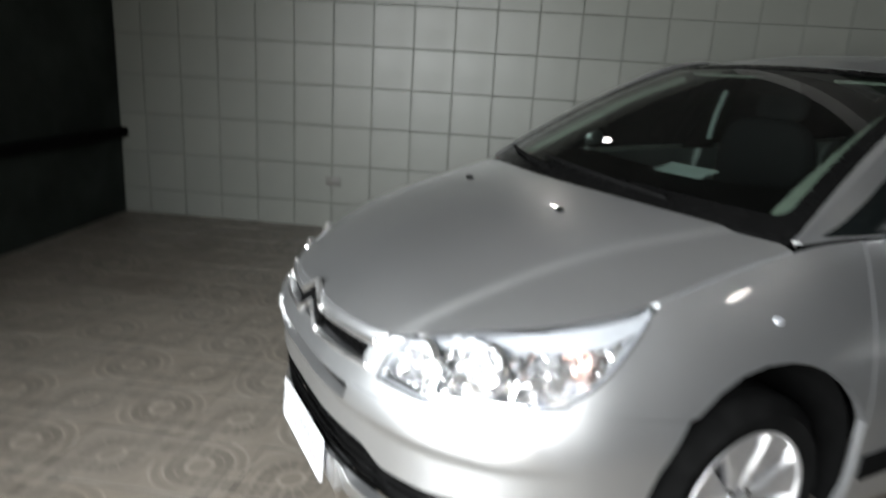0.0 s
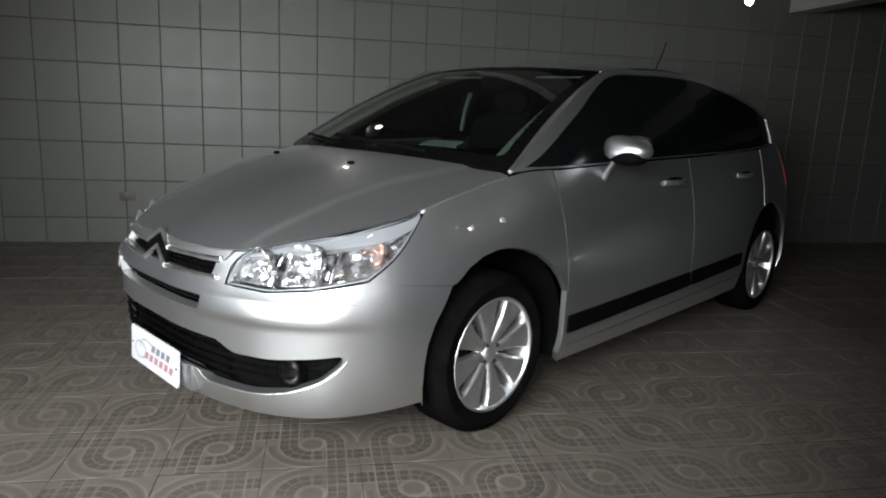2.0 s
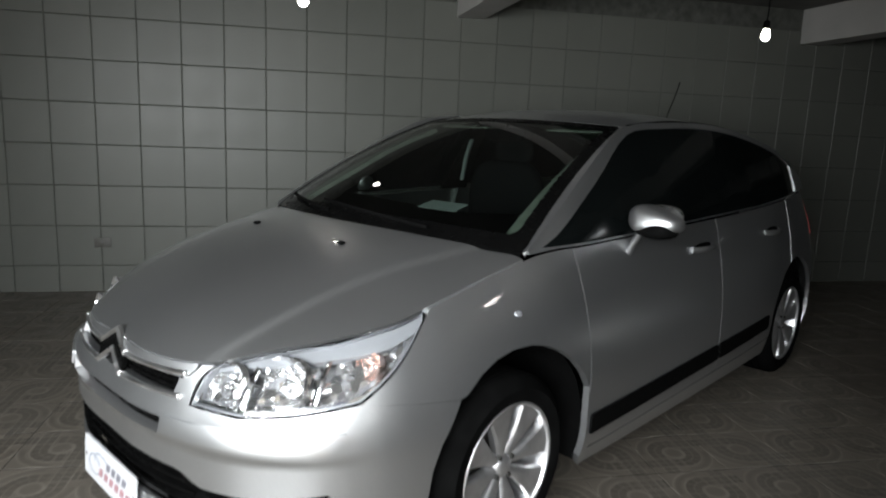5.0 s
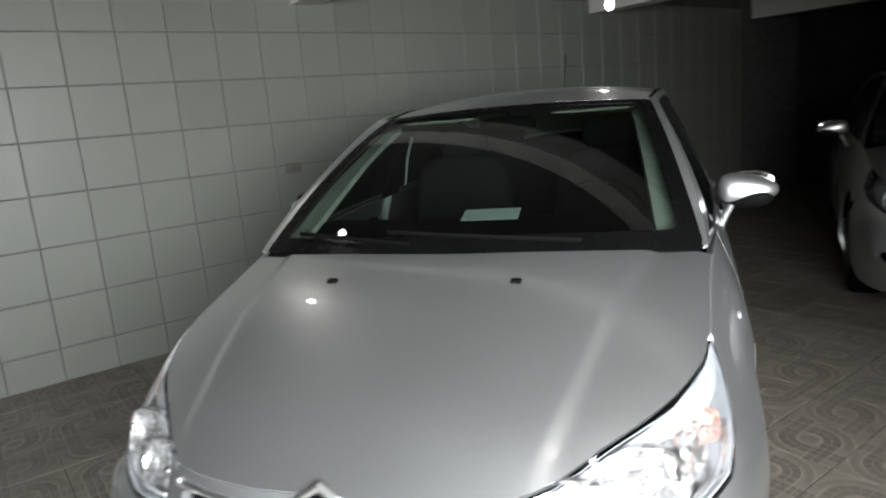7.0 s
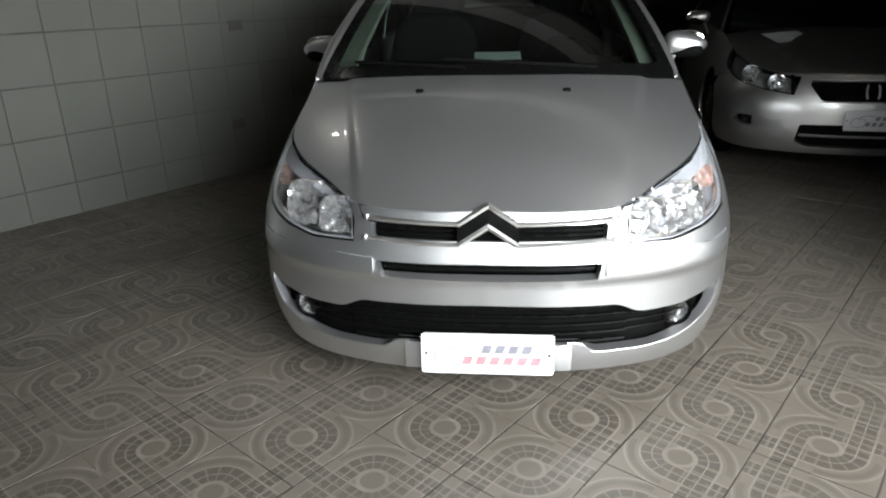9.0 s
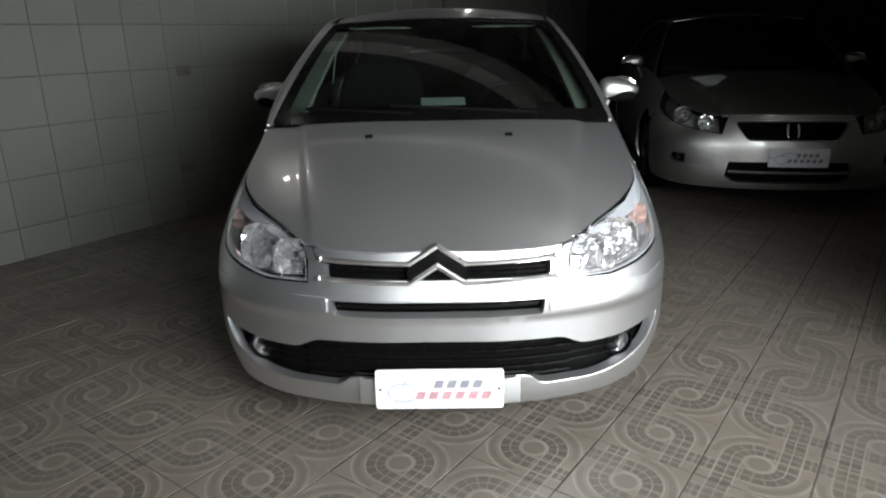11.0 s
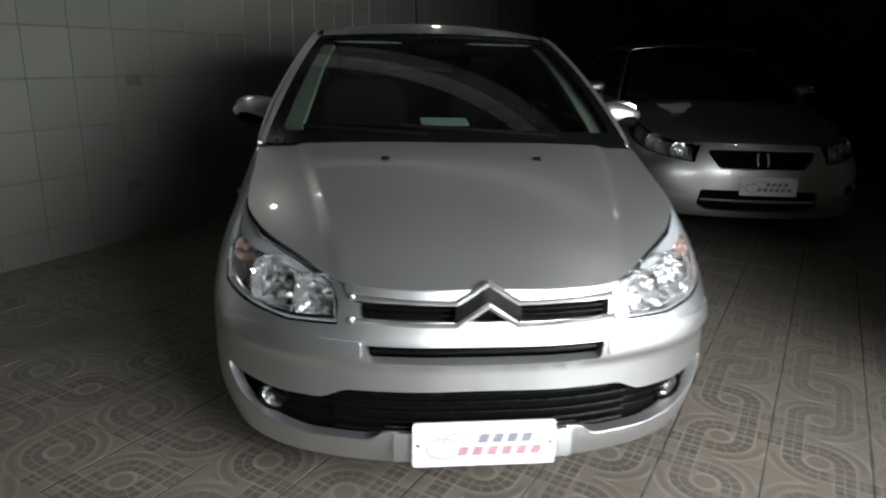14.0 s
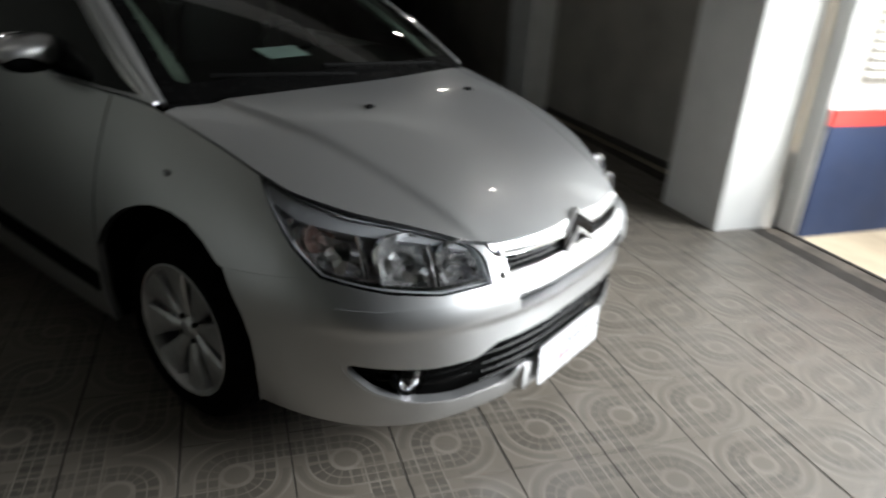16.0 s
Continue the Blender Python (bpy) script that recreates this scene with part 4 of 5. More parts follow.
def wheel(parent, x, y, side, z=0.318, metal=ALLOY):
    """A wheel at its place: tyre, rim, eight spokes, hub, brake."""
    R = z
    m = Matrix.Translation((x, y, z)) @ (Matrix() if side > 0 else Matrix.Rotation(math.pi, 4, "Z"))
    tyre_rows = [(-0.095, 0.215), (-0.102, 0.24), (-0.104, 0.275), (-0.092, R - 0.010), (-0.075, R), (-0.045, R), (-0.044, R - 0.006), (-0.036, R - 0.006), (-0.035, R), (-0.004, R), (-0.003, R - 0.006), (0.004, R - 0.006), (0.005, R), (0.035, R), (0.036, R - 0.006),
                 (0.044, R - 0.006), (0.045, R), (0.062, R - 0.001), (0.080, R - 0.010), (0.097, R - 0.034), (0.103, 0.262), (0.101, 0.236), (0.094, 0.216), (0.07, 0.212)]
    w = new("wheel")
    w.parent = parent
    w.matrix_basis = m
    part("tyre", lathe(tyre_rows, 64), RUBBER, w)
    part("rim", lathe([(0.092, 0.219), (0.097, 0.214), (0.095, 0.207), (0.082, 0.200), (0.05, 0.196), (-0.08, 0.190), (-0.09, 0.205)], 64), metal, w)
    part("brake_disc", lathe([(0.005, 0.05), (0.006, 0.138), (-0.012, 0.138), (-0.012, 0.05)], 40), DISC_METAL, w)
    bm = slab(-0.03, 0.022, -0.06, 0.06, 0.085, 0.150, 0.012)
    bmesh.ops.rotate(bm, cent=(0, 0, 0), matrix=Matrix.Rotation(radians(-70 * side), 3, "X"), verts=bm.verts)
    part("brake_caliper", bm, RED_TRIM, w)
    part("wheel_back", lathe([(-0.02, 0.02), (-0.02, 0.19), (-0.04, 0.195)], 40), BLACK_PLASTIC, w)
    for k in range(8):
        bm = bmesh.new()
        rings = []
        for r, half, face, back in ((0.035, 0.016, 0.066, 0.03), (0.08, 0.024, 0.074, 0.04), (0.14, 0.039, 0.080, 0.05), (0.185, 0.055, 0.084, 0.055), (0.204, 0.064, 0.086, 0.06)):
            rings.append([bm.verts.new(q) for q in ((back, -half, r), (face - 0.008, -half, r), (face, -half + 0.007, r), (face + 0.003, 0, r), (face, half - 0.007, r), (face - 0.008, half, r), (back, half, r))])
        for a, b in zip(rings, rings[1:]):
            for i in range(6):
                bm.faces.new((a[i], a[i + 1], b[i + 1], b[i]))
        bmesh.ops.recalc_face_normals(bm, faces=bm.faces)
        bmesh.ops.rotate(bm, cent=(0, 0, 0), matrix=Matrix.Rotation(2 * math.pi * k / 8 + 0.2, 3, "X"), verts=bm.verts)
        part("spoke", bm, metal, w)
    part("hub_cap", lathe([(0.080, 0.001), (0.079, 0.02), (0.075, 0.030), (0.066, 0.040), (0.04, 0.052)], 32), metal, w)
    for k in range(4):
        t = 2 * math.pi * k / 4 + 0.6
        part("wheel_nut", lathe([(0.078, 0.001), (0.077, 0.008), (0.06, 0.009)], 8), DARK_METAL, w).matrix_basis = Matrix.Translation((0, 0.043 * math.cos(t), 0.043 * math.sin(t)))
    return w


for side in (-1, 1):
    for y in (ARCH_Y, REAR_Y):
        wheel(hatchback, side * 0.742, y, side, 0.303)
        bm = bmesh.new()
        yc = y + (0.022 if y < 2 else 0.0)
        rows = [(0.387 * math.cos(t), ARCH_Z + 0.387 * math.sin(t)) for t in np.linspace(-0.32, math.pi + 0.32, 24)]
        outer = [bm.verts.new((side * (float(hatch.plan(np.array([hatch.sy(yc + c)]))[0][0]) - 0.055 - 0.05 * max(0, z - 0.5)), yc + c, z)) for c, z in rows]
        inner = [bm.verts.new((side * 0.46, yc + c, z)) for c, z in rows]
        for i in range(23):
            bm.faces.new((outer[i], outer[i + 1], inner[i + 1], inner[i]))
        bm.faces.new(inner)
        part("arch_liner", bm, BLACK_PLASTIC, hatchback)
part("underbody", slab(-0.60, 0.60, 0.40, 4.05, 0.19, 0.23, 0.01), BLACK_PLASTIC, hatchback)
part("engine_bay_wall", slab(-0.50, 0.50, 0.21, 0.26, 0.23, 0.58, 0.01), BLACK_PLASTIC, hatchback)
part("engine_block", slab(-0.46, 0.46, 0.30, 1.05, 0.23, 0.66, 0.02), DARK_METAL, hatchback)


# door mirrors, handles
def door_mirror(parent, side, mat, at, size=(0.098, 0.078, 0.066)):
    m = new("door_mirror")
    m.parent = parent
    m.matrix_basis = Matrix.Translation((side * at[0], at[1], at[2])) @ pose(0, 0, 0, 0, 0, -14 * side)
    bm = blob((0, 0, 0), size, 2.5)
    for v in bm.verts:
        f = (side * v.co.x / size[0] + 1) / 2
        v.co.z = v.co.z * (1.0 - 0.46 * f) - 0.012 * f
        v.co.y = v.co.y * (1.0 - 0.25 * f) + 0.03 * f
    part("cap", bm, mat, m)
    part("under_cap", blob((0, 0.012, -0.034), (size[0] * 0.86, size[1] * 0.8, 0.036), 2.5), BLACK_PLASTIC, m)
    part("mirror_glass", blob((0, size[1] * 0.74, 0.004), (size[0] * 0.82, 0.006, size[2] * 0.72), 3.0), REFLECTOR, m)
    part("foot", tube([(-side * 0.085, -0.03, -0.145), (-side * 0.07, -0.025, -0.10), (-side * 0.045, -0.01, -0.045)], 0.022, 12, flat=0.6), mat, m)
    return m


for side in (-1, 1):
    door_mirror(hatchback, side, SILVER, (0.888 if side > 0 else 0.846, 1.60, 1.050))
    for y in (2.17, 3.05):
        p, n = on_flank(side * hatch.sy(y), 0.882, 0.0)
        h = new("door_handle")
        h.parent = hatchback
        h.matrix_basis = Matrix.Translation(p) @ pose(0, 0, 0, 0, side * 12, 0)
        part("recess", blob((0, 0, -0.004), (0.006, 0.085, 0.028), 3), BLACK_GLOSS, h)
        part("grip", tube([(side * 0.002, -0.10, 0.0), (side * 0.022, -0.075, 0.004), (side * 0.030, 0.0, 0.006), (side * 0.022, 0.075, 0.004), (side * 0.002, 0.10, 0.0)], 0.011, 10, flat=1.2), SILVER, h)

# wipers on the scuttle
panel("scuttle", ws_surf, [(-0.99, -0.035), (0.99, -0.035), (0.99, 0.02), (-0.99, 0.02)], BLACK_PLASTIC, hatchback, step=0.05, lift=-0.006, deep=0)
for a0, a1_ in ((0.55, -0.28), (-0.15, -0.80)):
    pts = [Vector(ws_surf(np.array([[a, 0.025 + 0.055 * (a0 - a) / (a0 - a1_)]]))[0]) + Vector((0, -0.006, 0.016)) for a in np.linspace(a0, a1_, 12)]
    wp = part("wiper", tube(pts, 0.007, 6), BLACK_PLASTIC, hatchback)
# aerial
base = Vector(roof_surf(np.array([[0.0, 3.35]]))[0])
part("aerial", tube([base + Vector((0, 0.0, -0.01)), base + Vector((0, 0.03, 0.03)), base + Vector((0, 0.16, 0.22)), base + Vector((0, 0.20, 0.30))], 0.004, 6), BLACK_PLASTIC, hatchback)
# roof drip channels
for side in (-1, 1):
    part("roof_channel", tube([Vector(roof_surf(np.array([[side * 0.985, y]]))[0]) + Vector((0, 0, 0.002)) for y in np.linspace(1.86, 3.9, 24)], 0.009, 6, flat=0.5), BLACK_PLASTIC, hatchback)

# tail: window, gate, lamps
def tail_surf(q):
    a, b = q[:, 0], q[:, 1]
    top = roof_surf(np.stack([a, np.full_like(a, 4.0)], 1))
    s = hatch.s_all[-1] - np.abs(a) * (hatch.s_all[-1] - hatch.sy(3.98))
    e, z = hatch.top(s)
    low = np.stack([e[:, 0] * np.sign(a), e[:, 1], z], 1)
    return top * (1 - b)[:, None] + low * b[:, None]


panel("tailgate", tail_surf, [(-1, 0), (-1, 1), (1, 1), (1, 0)], TINTED, hatchback, step=0.08, deep=0.0)
for side in (-1, 1):
    pts = [(side * s, z) for s, z in ((hatch.sy(3.98), 0.78), (hatch.sy(4.13), 0.76), (hatch.sy(4.13), 0.98), (hatch.sy(3.98), 1.0))]
    panel("tail_lamp", hatch.flank, pts if side > 0 else pts[::-1], RED_WALL, hatchback, step=0.06, lift=0.006, deep=0.01)

# cabin
def strip_surf(lift):
    def f(q):
        p = ws_surf(q)
        return p + np.array([0, 0.022, -0.034]) * lift
    return f


for side in (-1, 1):
    post = [(side * a, b) for a, b in ((0.84, 0.08), (0.97, 0.05), (0.97, 0.97), (0.87, 0.97))]
    panel("pillar_trim", strip_surf(1.0), post if side > 0 else post[::-1], TRIM_CLOTH, hatchback, step=0.05, deep=0.02)
    post2 = [(2.18, 0.99), (2.40, 0.99), (2.36, 1.385), (2.26, 1.385)]
    inner = (lambda q: glass_side(q) - np.array([0.035, 0, 0])) if side > 0 else (lambda q: (glass_side(q) - np.array([0.035, 0, 0])) * np.array([-1, 1, 1]))
    panel("centre_post", inner, post2 if side > 0 else post2[::-1], BLACK_PLASTIC, hatchback, step=0.06, deep=0.01)
    part("seat_belt", tube([(side * 0.60, 2.25, 1.285), (side * 0.635, 2.245, 1.18), (side * 0.655, 2.24, 1.05)], 0.024, 6, flat=0.25), PAPER if side < 0 else TRIM_CLOTH, hatchback)


def dash_surf(q):
    a, b = q[:, 0], q[:, 1]
    y = 0.93 + 0.17 * a * a + b * (0.72 - 0.12 * a * a)
    z = 0.968 + 0.03 * np.sin(np.clip(b, 0, 1) * math.pi) - 0.05 * np.clip(b - 0.8, 0, 1) * 5 * 0.6 + 0.03 * np.exp(-((a - 0.5) / 0.22) ** 2) * np.clip(b, 0, 1)
    return np.stack([a * 0.70, y, z], 1)


part("dashboard", grid_sheet(dash_surf, 30, 14, -1, 1, 0, 1, 0.01), BLACK_PLASTIC, hatchback)
part("dashboard_face", slab(-0.68, 0.68, 1.60, 1.68, 0.55, 0.95, 0.02), BLACK_PLASTIC, hatchback)
paper = thing("paper_sheet", pose(0.01, 1.40, 1.016, 14, 0, 3), "pale folded paper lying on the black dashboard", "paper")
bm = slab(-0.105, 0.105, -0.05, 0.05, -0.001, 0.001)
part("sheet", bm, PAPER, paper)
ring = tube([(0.36 + 0.185 * math.cos(t), 1.74 + 0.07 * math.sin(t), 0.90 + 0.17 * math.sin(t)) for t in np.linspace(0, 2 * math.pi, 40, endpoint=False)], 0.014, 8, True)
part("steering_wheel", ring, BLACK_PLASTIC, hatchback)


def seat(x, y, w=0.25):
    s = new("front_seat" if w < 0.4 else "rear_seat")
    s.parent = hatchback
    part("cushion", blob((x, y - 0.28, 0.52), (w, 0.27, 0.09), 4), SEAT_CLOTH, s)
    part("backrest", blob((x, y + 0.04, 0.86), (w, 0.08, 0.32), 3.5), SEAT_CLOTH, s)
    for dx in ([0.0] if w < 0.4 else [-0.36, 0.36]):
        part("headrest", blob((x + dx, y + 0.10, 1.235), (0.125, 0.045, 0.075), 3), SEAT_CLOTH, s)


seat(-0.36, 2.25)
seat(0.36, 2.25)
seat(0.0, 3.15, 0.60)
part("cabin_floor", slab(-0.72, 0.72, 1.1, 4.0, 0.30, 0.34), SEAT_CLOTH, hatchback)
part("headlining", grid_sheet(lambda q: roof_surf(q * np.array([0.94, 1])) - np.array([0, 0, 0.035]), 12, 16, -1, 1, 1.90, 3.9), TRIM_CLOTH, hatchback)
rear_view = new("rear_view_mirror")
rear_view.parent = hatchback
part("shell", blob((0, 1.80, 1.325), (0.12, 0.018, 0.032), 3), BLACK_PLASTIC, rear_view)
part("stalk", tube([(0, 1.80, 1.33), (0, 1.82, 1.375)], 0.008, 6), BLACK_PLASTIC, rear_view)
for side in (-1, 1):
    part("sun_visor", blob((side * 0.33, 1.93, 1.355), (0.17, 0.055, 0.008), 4), TRIM_CLOTH, hatchback)

# ---- the grey-silver saloon behind ----
saloon = Shell(
    plan=[(0, 0), (0.25, 0.012), (0.5, 0.07), (0.68, 0.16), (0.80, 0.29), (0.87, 0.47), (0.905, 0.75), (0.92, 1.1), (0.923, 2.0), (0.92, 3.2), (0.90, 4.1), (0.85, 4.6), (0.7, 4.85), (0.4, 4.93), (0, 4.94)],
    edge=[(0, 0.09), (0.25, 0.10), (0.47, 0.15), (0.61, 0.27), (0.71, 0.43), (0.765, 0.63), (0.79, 0.86), (0.80, 1.15), (0.82, 2.0), (0.80, 3.2), (0.77, 4.1), (0.7, 4.5), (0.55, 4.7), (0.3, 4.78), (0, 4.8)],
    zc=[(-0.1, 0.62), (0.1, 0.735), (0.3, 0.80), (0.7, 0.895), (1.1, 0.965), (1.4, 1.0), (1.6, 1.02)],
    side=[(-0.1, 0.62, 0.56), (0.1, 0.68, 0.67), (0.3, 0.74, 0.73), (0.6, 0.78, 0.81), (1.0, 0.80, 0.90), (1.5, 0.81, 0.95), (1.7, 0.81, 0.97)],
    belt=[(0.9, 0.89), (1.2, 0.93), (2.0, 0.96), (3.2, 0.99), (4.1, 1.0), (4.9, 0.98)], low=0.19, knee=0.48)
sedan = thing("saloon_car", pose(2.45, 2.89, 0, 0, 0, -9), "grey-silver saloon car parked in the dark garage", "car")


def szt(s):
    return float(saloon.top(np.array([abs(s)]))[1][0])


def arch_at(y0, r=0.36, z0=0.2, n=18, zc=0.325):
    s0 = saloon.sy(y0)
    t0 = math.asin((z0 - zc) / r)
    return [(s0 - r * math.cos(t), zc + r * math.sin(t)) for t in np.linspace(t0, math.pi - t0, n)]


fa, ra = arch_at(1.0), arch_at(3.79)
f_low = [p for p in fa if p[1] < 0.60 and p[0] < saloon.sy(1.0)]
f_high = [p for p in fa if p not in f_low]
L_LOW = [(saloon.sx(0.47), 0.595), (saloon.sx(0.62), 0.612), (saloon.sy(0.27), 0.645), (saloon.sy(0.45), 0.69), (saloon.sy(0.62), 0.74)]
nose = [(0, 0.20)] + [(s, 0.20) for s in np.linspace(0.06, f_low[0][0] - 0.01, 12)] + f_low + [(saloon.sy(0.68), 0.66)] + [(s, z - 0.004) for s, z in L_LOW[3::-1]] + \
    [(saloon.sx(0.455), 0.66)] + [(s, szt(s) - 0.004) for s in np.linspace(saloon.sx(0.44), 0, 10)]
grille = rounded(both([(0, 0.555), (0.30, 0.560), (saloon.sx(0.38), 0.66), (saloon.sx(0.37), 0.688), (0, 0.692)]), 0.015)
lower = rounded(both([(0, 0.248), (0.36, 0.250), (saloon.sx(0.43), 0.285), (saloon.sx(0.41), 0.40), (0, 0.408)]), 0.015)
fogs = [rounded([(side * saloon.sx(0.50), 0.352), (side * saloon.sx(0.70), 0.362), (side * saloon.sx(0.775), 0.376), (side * saloon.sx(0.80), 0.404), (side * saloon.sx(0.775), 0.436), (side * saloon.sx(0.70), 0.436), (side * saloon.sx(0.50), 0.412)], 0.02) for side in (-1, 1)]
panel("front_bumper", saloon.flank, both(nose), GREY_PAINT, sedan, holes=[grille, lower] + fogs, step=0.035, deep=0.03)
panel("grille_backing", saloon.flank, both([(0, 0.54), (saloon.sx(0.41), 0.54), (saloon.sx(0.41), 0.70), (0, 0.70)]), BLACK_PLASTIC, sedan, step=0.06, lift=-0.04, deep=0)
panel("intake_backing", saloon.flank, both([(0, 0.24), (saloon.sx(0.82), 0.24), (saloon.sx(0.82), 0.46), (0, 0.46)]), BLACK_PLASTIC, sedan, step=0.06, lift=-0.05, deep=0)
for side in (-1, 1):
    hollow = [(side * saloon.sx(x), z) for x, z in ((0.47, 0.33), (0.690, 0.345), (0.690, 0.45), (0.47, 0.43))]
    panel("bumper_recess", lambda q: saloon.flank(q) + np.array([0, 1, 0]) * np.interp(np.abs(q[:, 0]), [saloon.sx(0.5), saloon.sx(0.69)], [0.008, 0.03])[:, None], hollow if side > 0 else hollow[::-1], GREY_PAINT, sedan, step=0.03, lift=-0.003, deep=0.01)
    p, n = on_flank(side * saloon.sx(0.742), 0.404, -0.030, saloon)
    fog = part("fog_lamp", lathe([(-0.02, 0.040), (0.002, 0.038), (0.004, 0.034), (-0.010, 0.030), (-0.016, 0.001)], 24, axis="Z"), BLACK_GLOSS, sedan)
    fog.matrix_basis = Matrix.Translation(p) @ (n + Vector((0, -0.8, 0))).normalized().to_track_quat("Z", "Y").to_matrix().to_4x4()
for z in (0.585, 0.615, 0.645):
    part("grille_slat", tube([on_flank(s, z, -0.02, saloon)[0] for s in np.linspace(-0.33, 0.33, 20)], 0.006, 6), BLACK_GLOSS, sedan)
part("intake_bar", tube([on_flank(s, 0.325, -0.012, saloon)[0] for s in np.linspace(-0.41, 0.41, 20)], 0.010, 6), GREY_PAINT, sedan)
part("grille_bar", tube([on_flank(s, 0.690 - 0.05 * max(0, abs(s) - 0.3), 0.002, saloon)[0] for s in np.linspace(-0.37, 0.37, 24)], 0.009, 8, flat=0.7), CHROME, sedan)
part("grille_bar", tube([on_flank(s, 0.556, 0.002, saloon)[0] for s in np.linspace(-0.29, 0.29, 24)], 0.007, 8, flat=0.7), CHROME, sedan)
for dx in (-0.030, 0.030):
    part("badge_bar", tube([on_flank(dx + 0.008 * math.sin(t) * (1 if dx > 0 else -1), 0.625 + 0.042 * math.cos(t), -0.004, saloon)[0] for t in np.linspace(0, math.pi, 8)], 0.007, 6), CHROME, sedan)
hl = [tuple(saloon.edge(s)) for s in np.linspace(0, saloon.sy(1.18), 30)]
hl = [(x - 0.003, y + 0.003) for x, y in hl if y < 1.16] + [(0.78, 1.24), (0.6, 1.20), (0.4, 1.17), (0.2, 1.155), (0, 1.15)]
panel("bonnet", saloon.hood, hl + [(-x, y) for x, y in hl[::-1] if x > 1e-6], GREY_PAINT, sedan, step=0.05, deep=0.02)
SAL_ROOF = spline([(2.05, 0.58, 1.425, 0.03), (2.6, 0.61, 1.472, 0.055), (3.1, 0.60, 1.455, 0.055), (3.6, 0.57, 1.39, 0.05)])


def sal_roof(q):
    a, y = q[:, 0], q[:, 1]
    r = SAL_ROOF(y)
    return np.stack([r[:, 0] * a, y, r[:, 1] - r[:, 2] * np.abs(a) ** 2.3], 1)


def sal_screen(q):
    a, b = q[:, 0], q[:, 1]
    foot = np.stack([0.76 * a, 1.17 + 0.12 * a * a, 0.975 - 0.03 * a * a], 1)
    head = np.stack([0.585 * a, 2.03 + 0.03 * a * a, 1.425 - 0.03 * a * a], 1)
    return foot * (1 - b)[:, None] + head * b[:, None] + (4 * b * (1 - b) * 0.03)[:, None] * np.array([0, -0.42, 0.9])


def sal_rear(q):
    a, b = q[:, 0], q[:, 1]
    foot = np.stack([0.70 * a, 4.25 + 0 * a, 1.02 + 0 * a], 1)
    head = sal_roof(np.stack([a, np.full_like(a, 3.58)], 1))
    return foot * (1 - b)[:, None] + head * b[:, None]


def sal_side(q):
    y, z = q[:, 0], q[:, 1]
    s = np.interp(y, saloon.p_all[:, 1], saloon.s_all)
    e, top = saloon.top(s)
    f = np.clip((z - top) / 0.46, -0.1, 1.2)
    x = e[:, 0] - (e[:, 0] - 0.575) * np.sign(f) * np.abs(f) ** 1.1
    return np.stack([x, y, z], 1)


panel("windscreen", sal_screen, rounded([(-1, 0), (1, 0), (1, 1), (-1, 1)], 0.04), TINTED, sedan, step=0.08, deep=0.005)
panel("roof", sal_roof, [(-1, 2.04), (1, 2.04), (1, 3.58), (-1, 3.58)], GREY_PAINT, sedan, step=0.08, deep=0.02)
panel("rear_window", sal_rear, [(1, 0), (-1, 0), (-1, 1), (1, 1)], TINTED, sedan, step=0.1, deep=0)
panel("boot_lid", lambda q: np.stack([q[:, 0], q[:, 1], 1.02 - 0.06 * (q[:, 0] / 0.7) ** 2 - 0.02 * (q[:, 1] - 4.2)], 1), [(-0.7, 4.24), (0.7, 4.24), (0.6, 4.72), (0, 4.80), (-0.6, 4.72)], GREY_PAINT, sedan, step=0.1, deep=0.02)
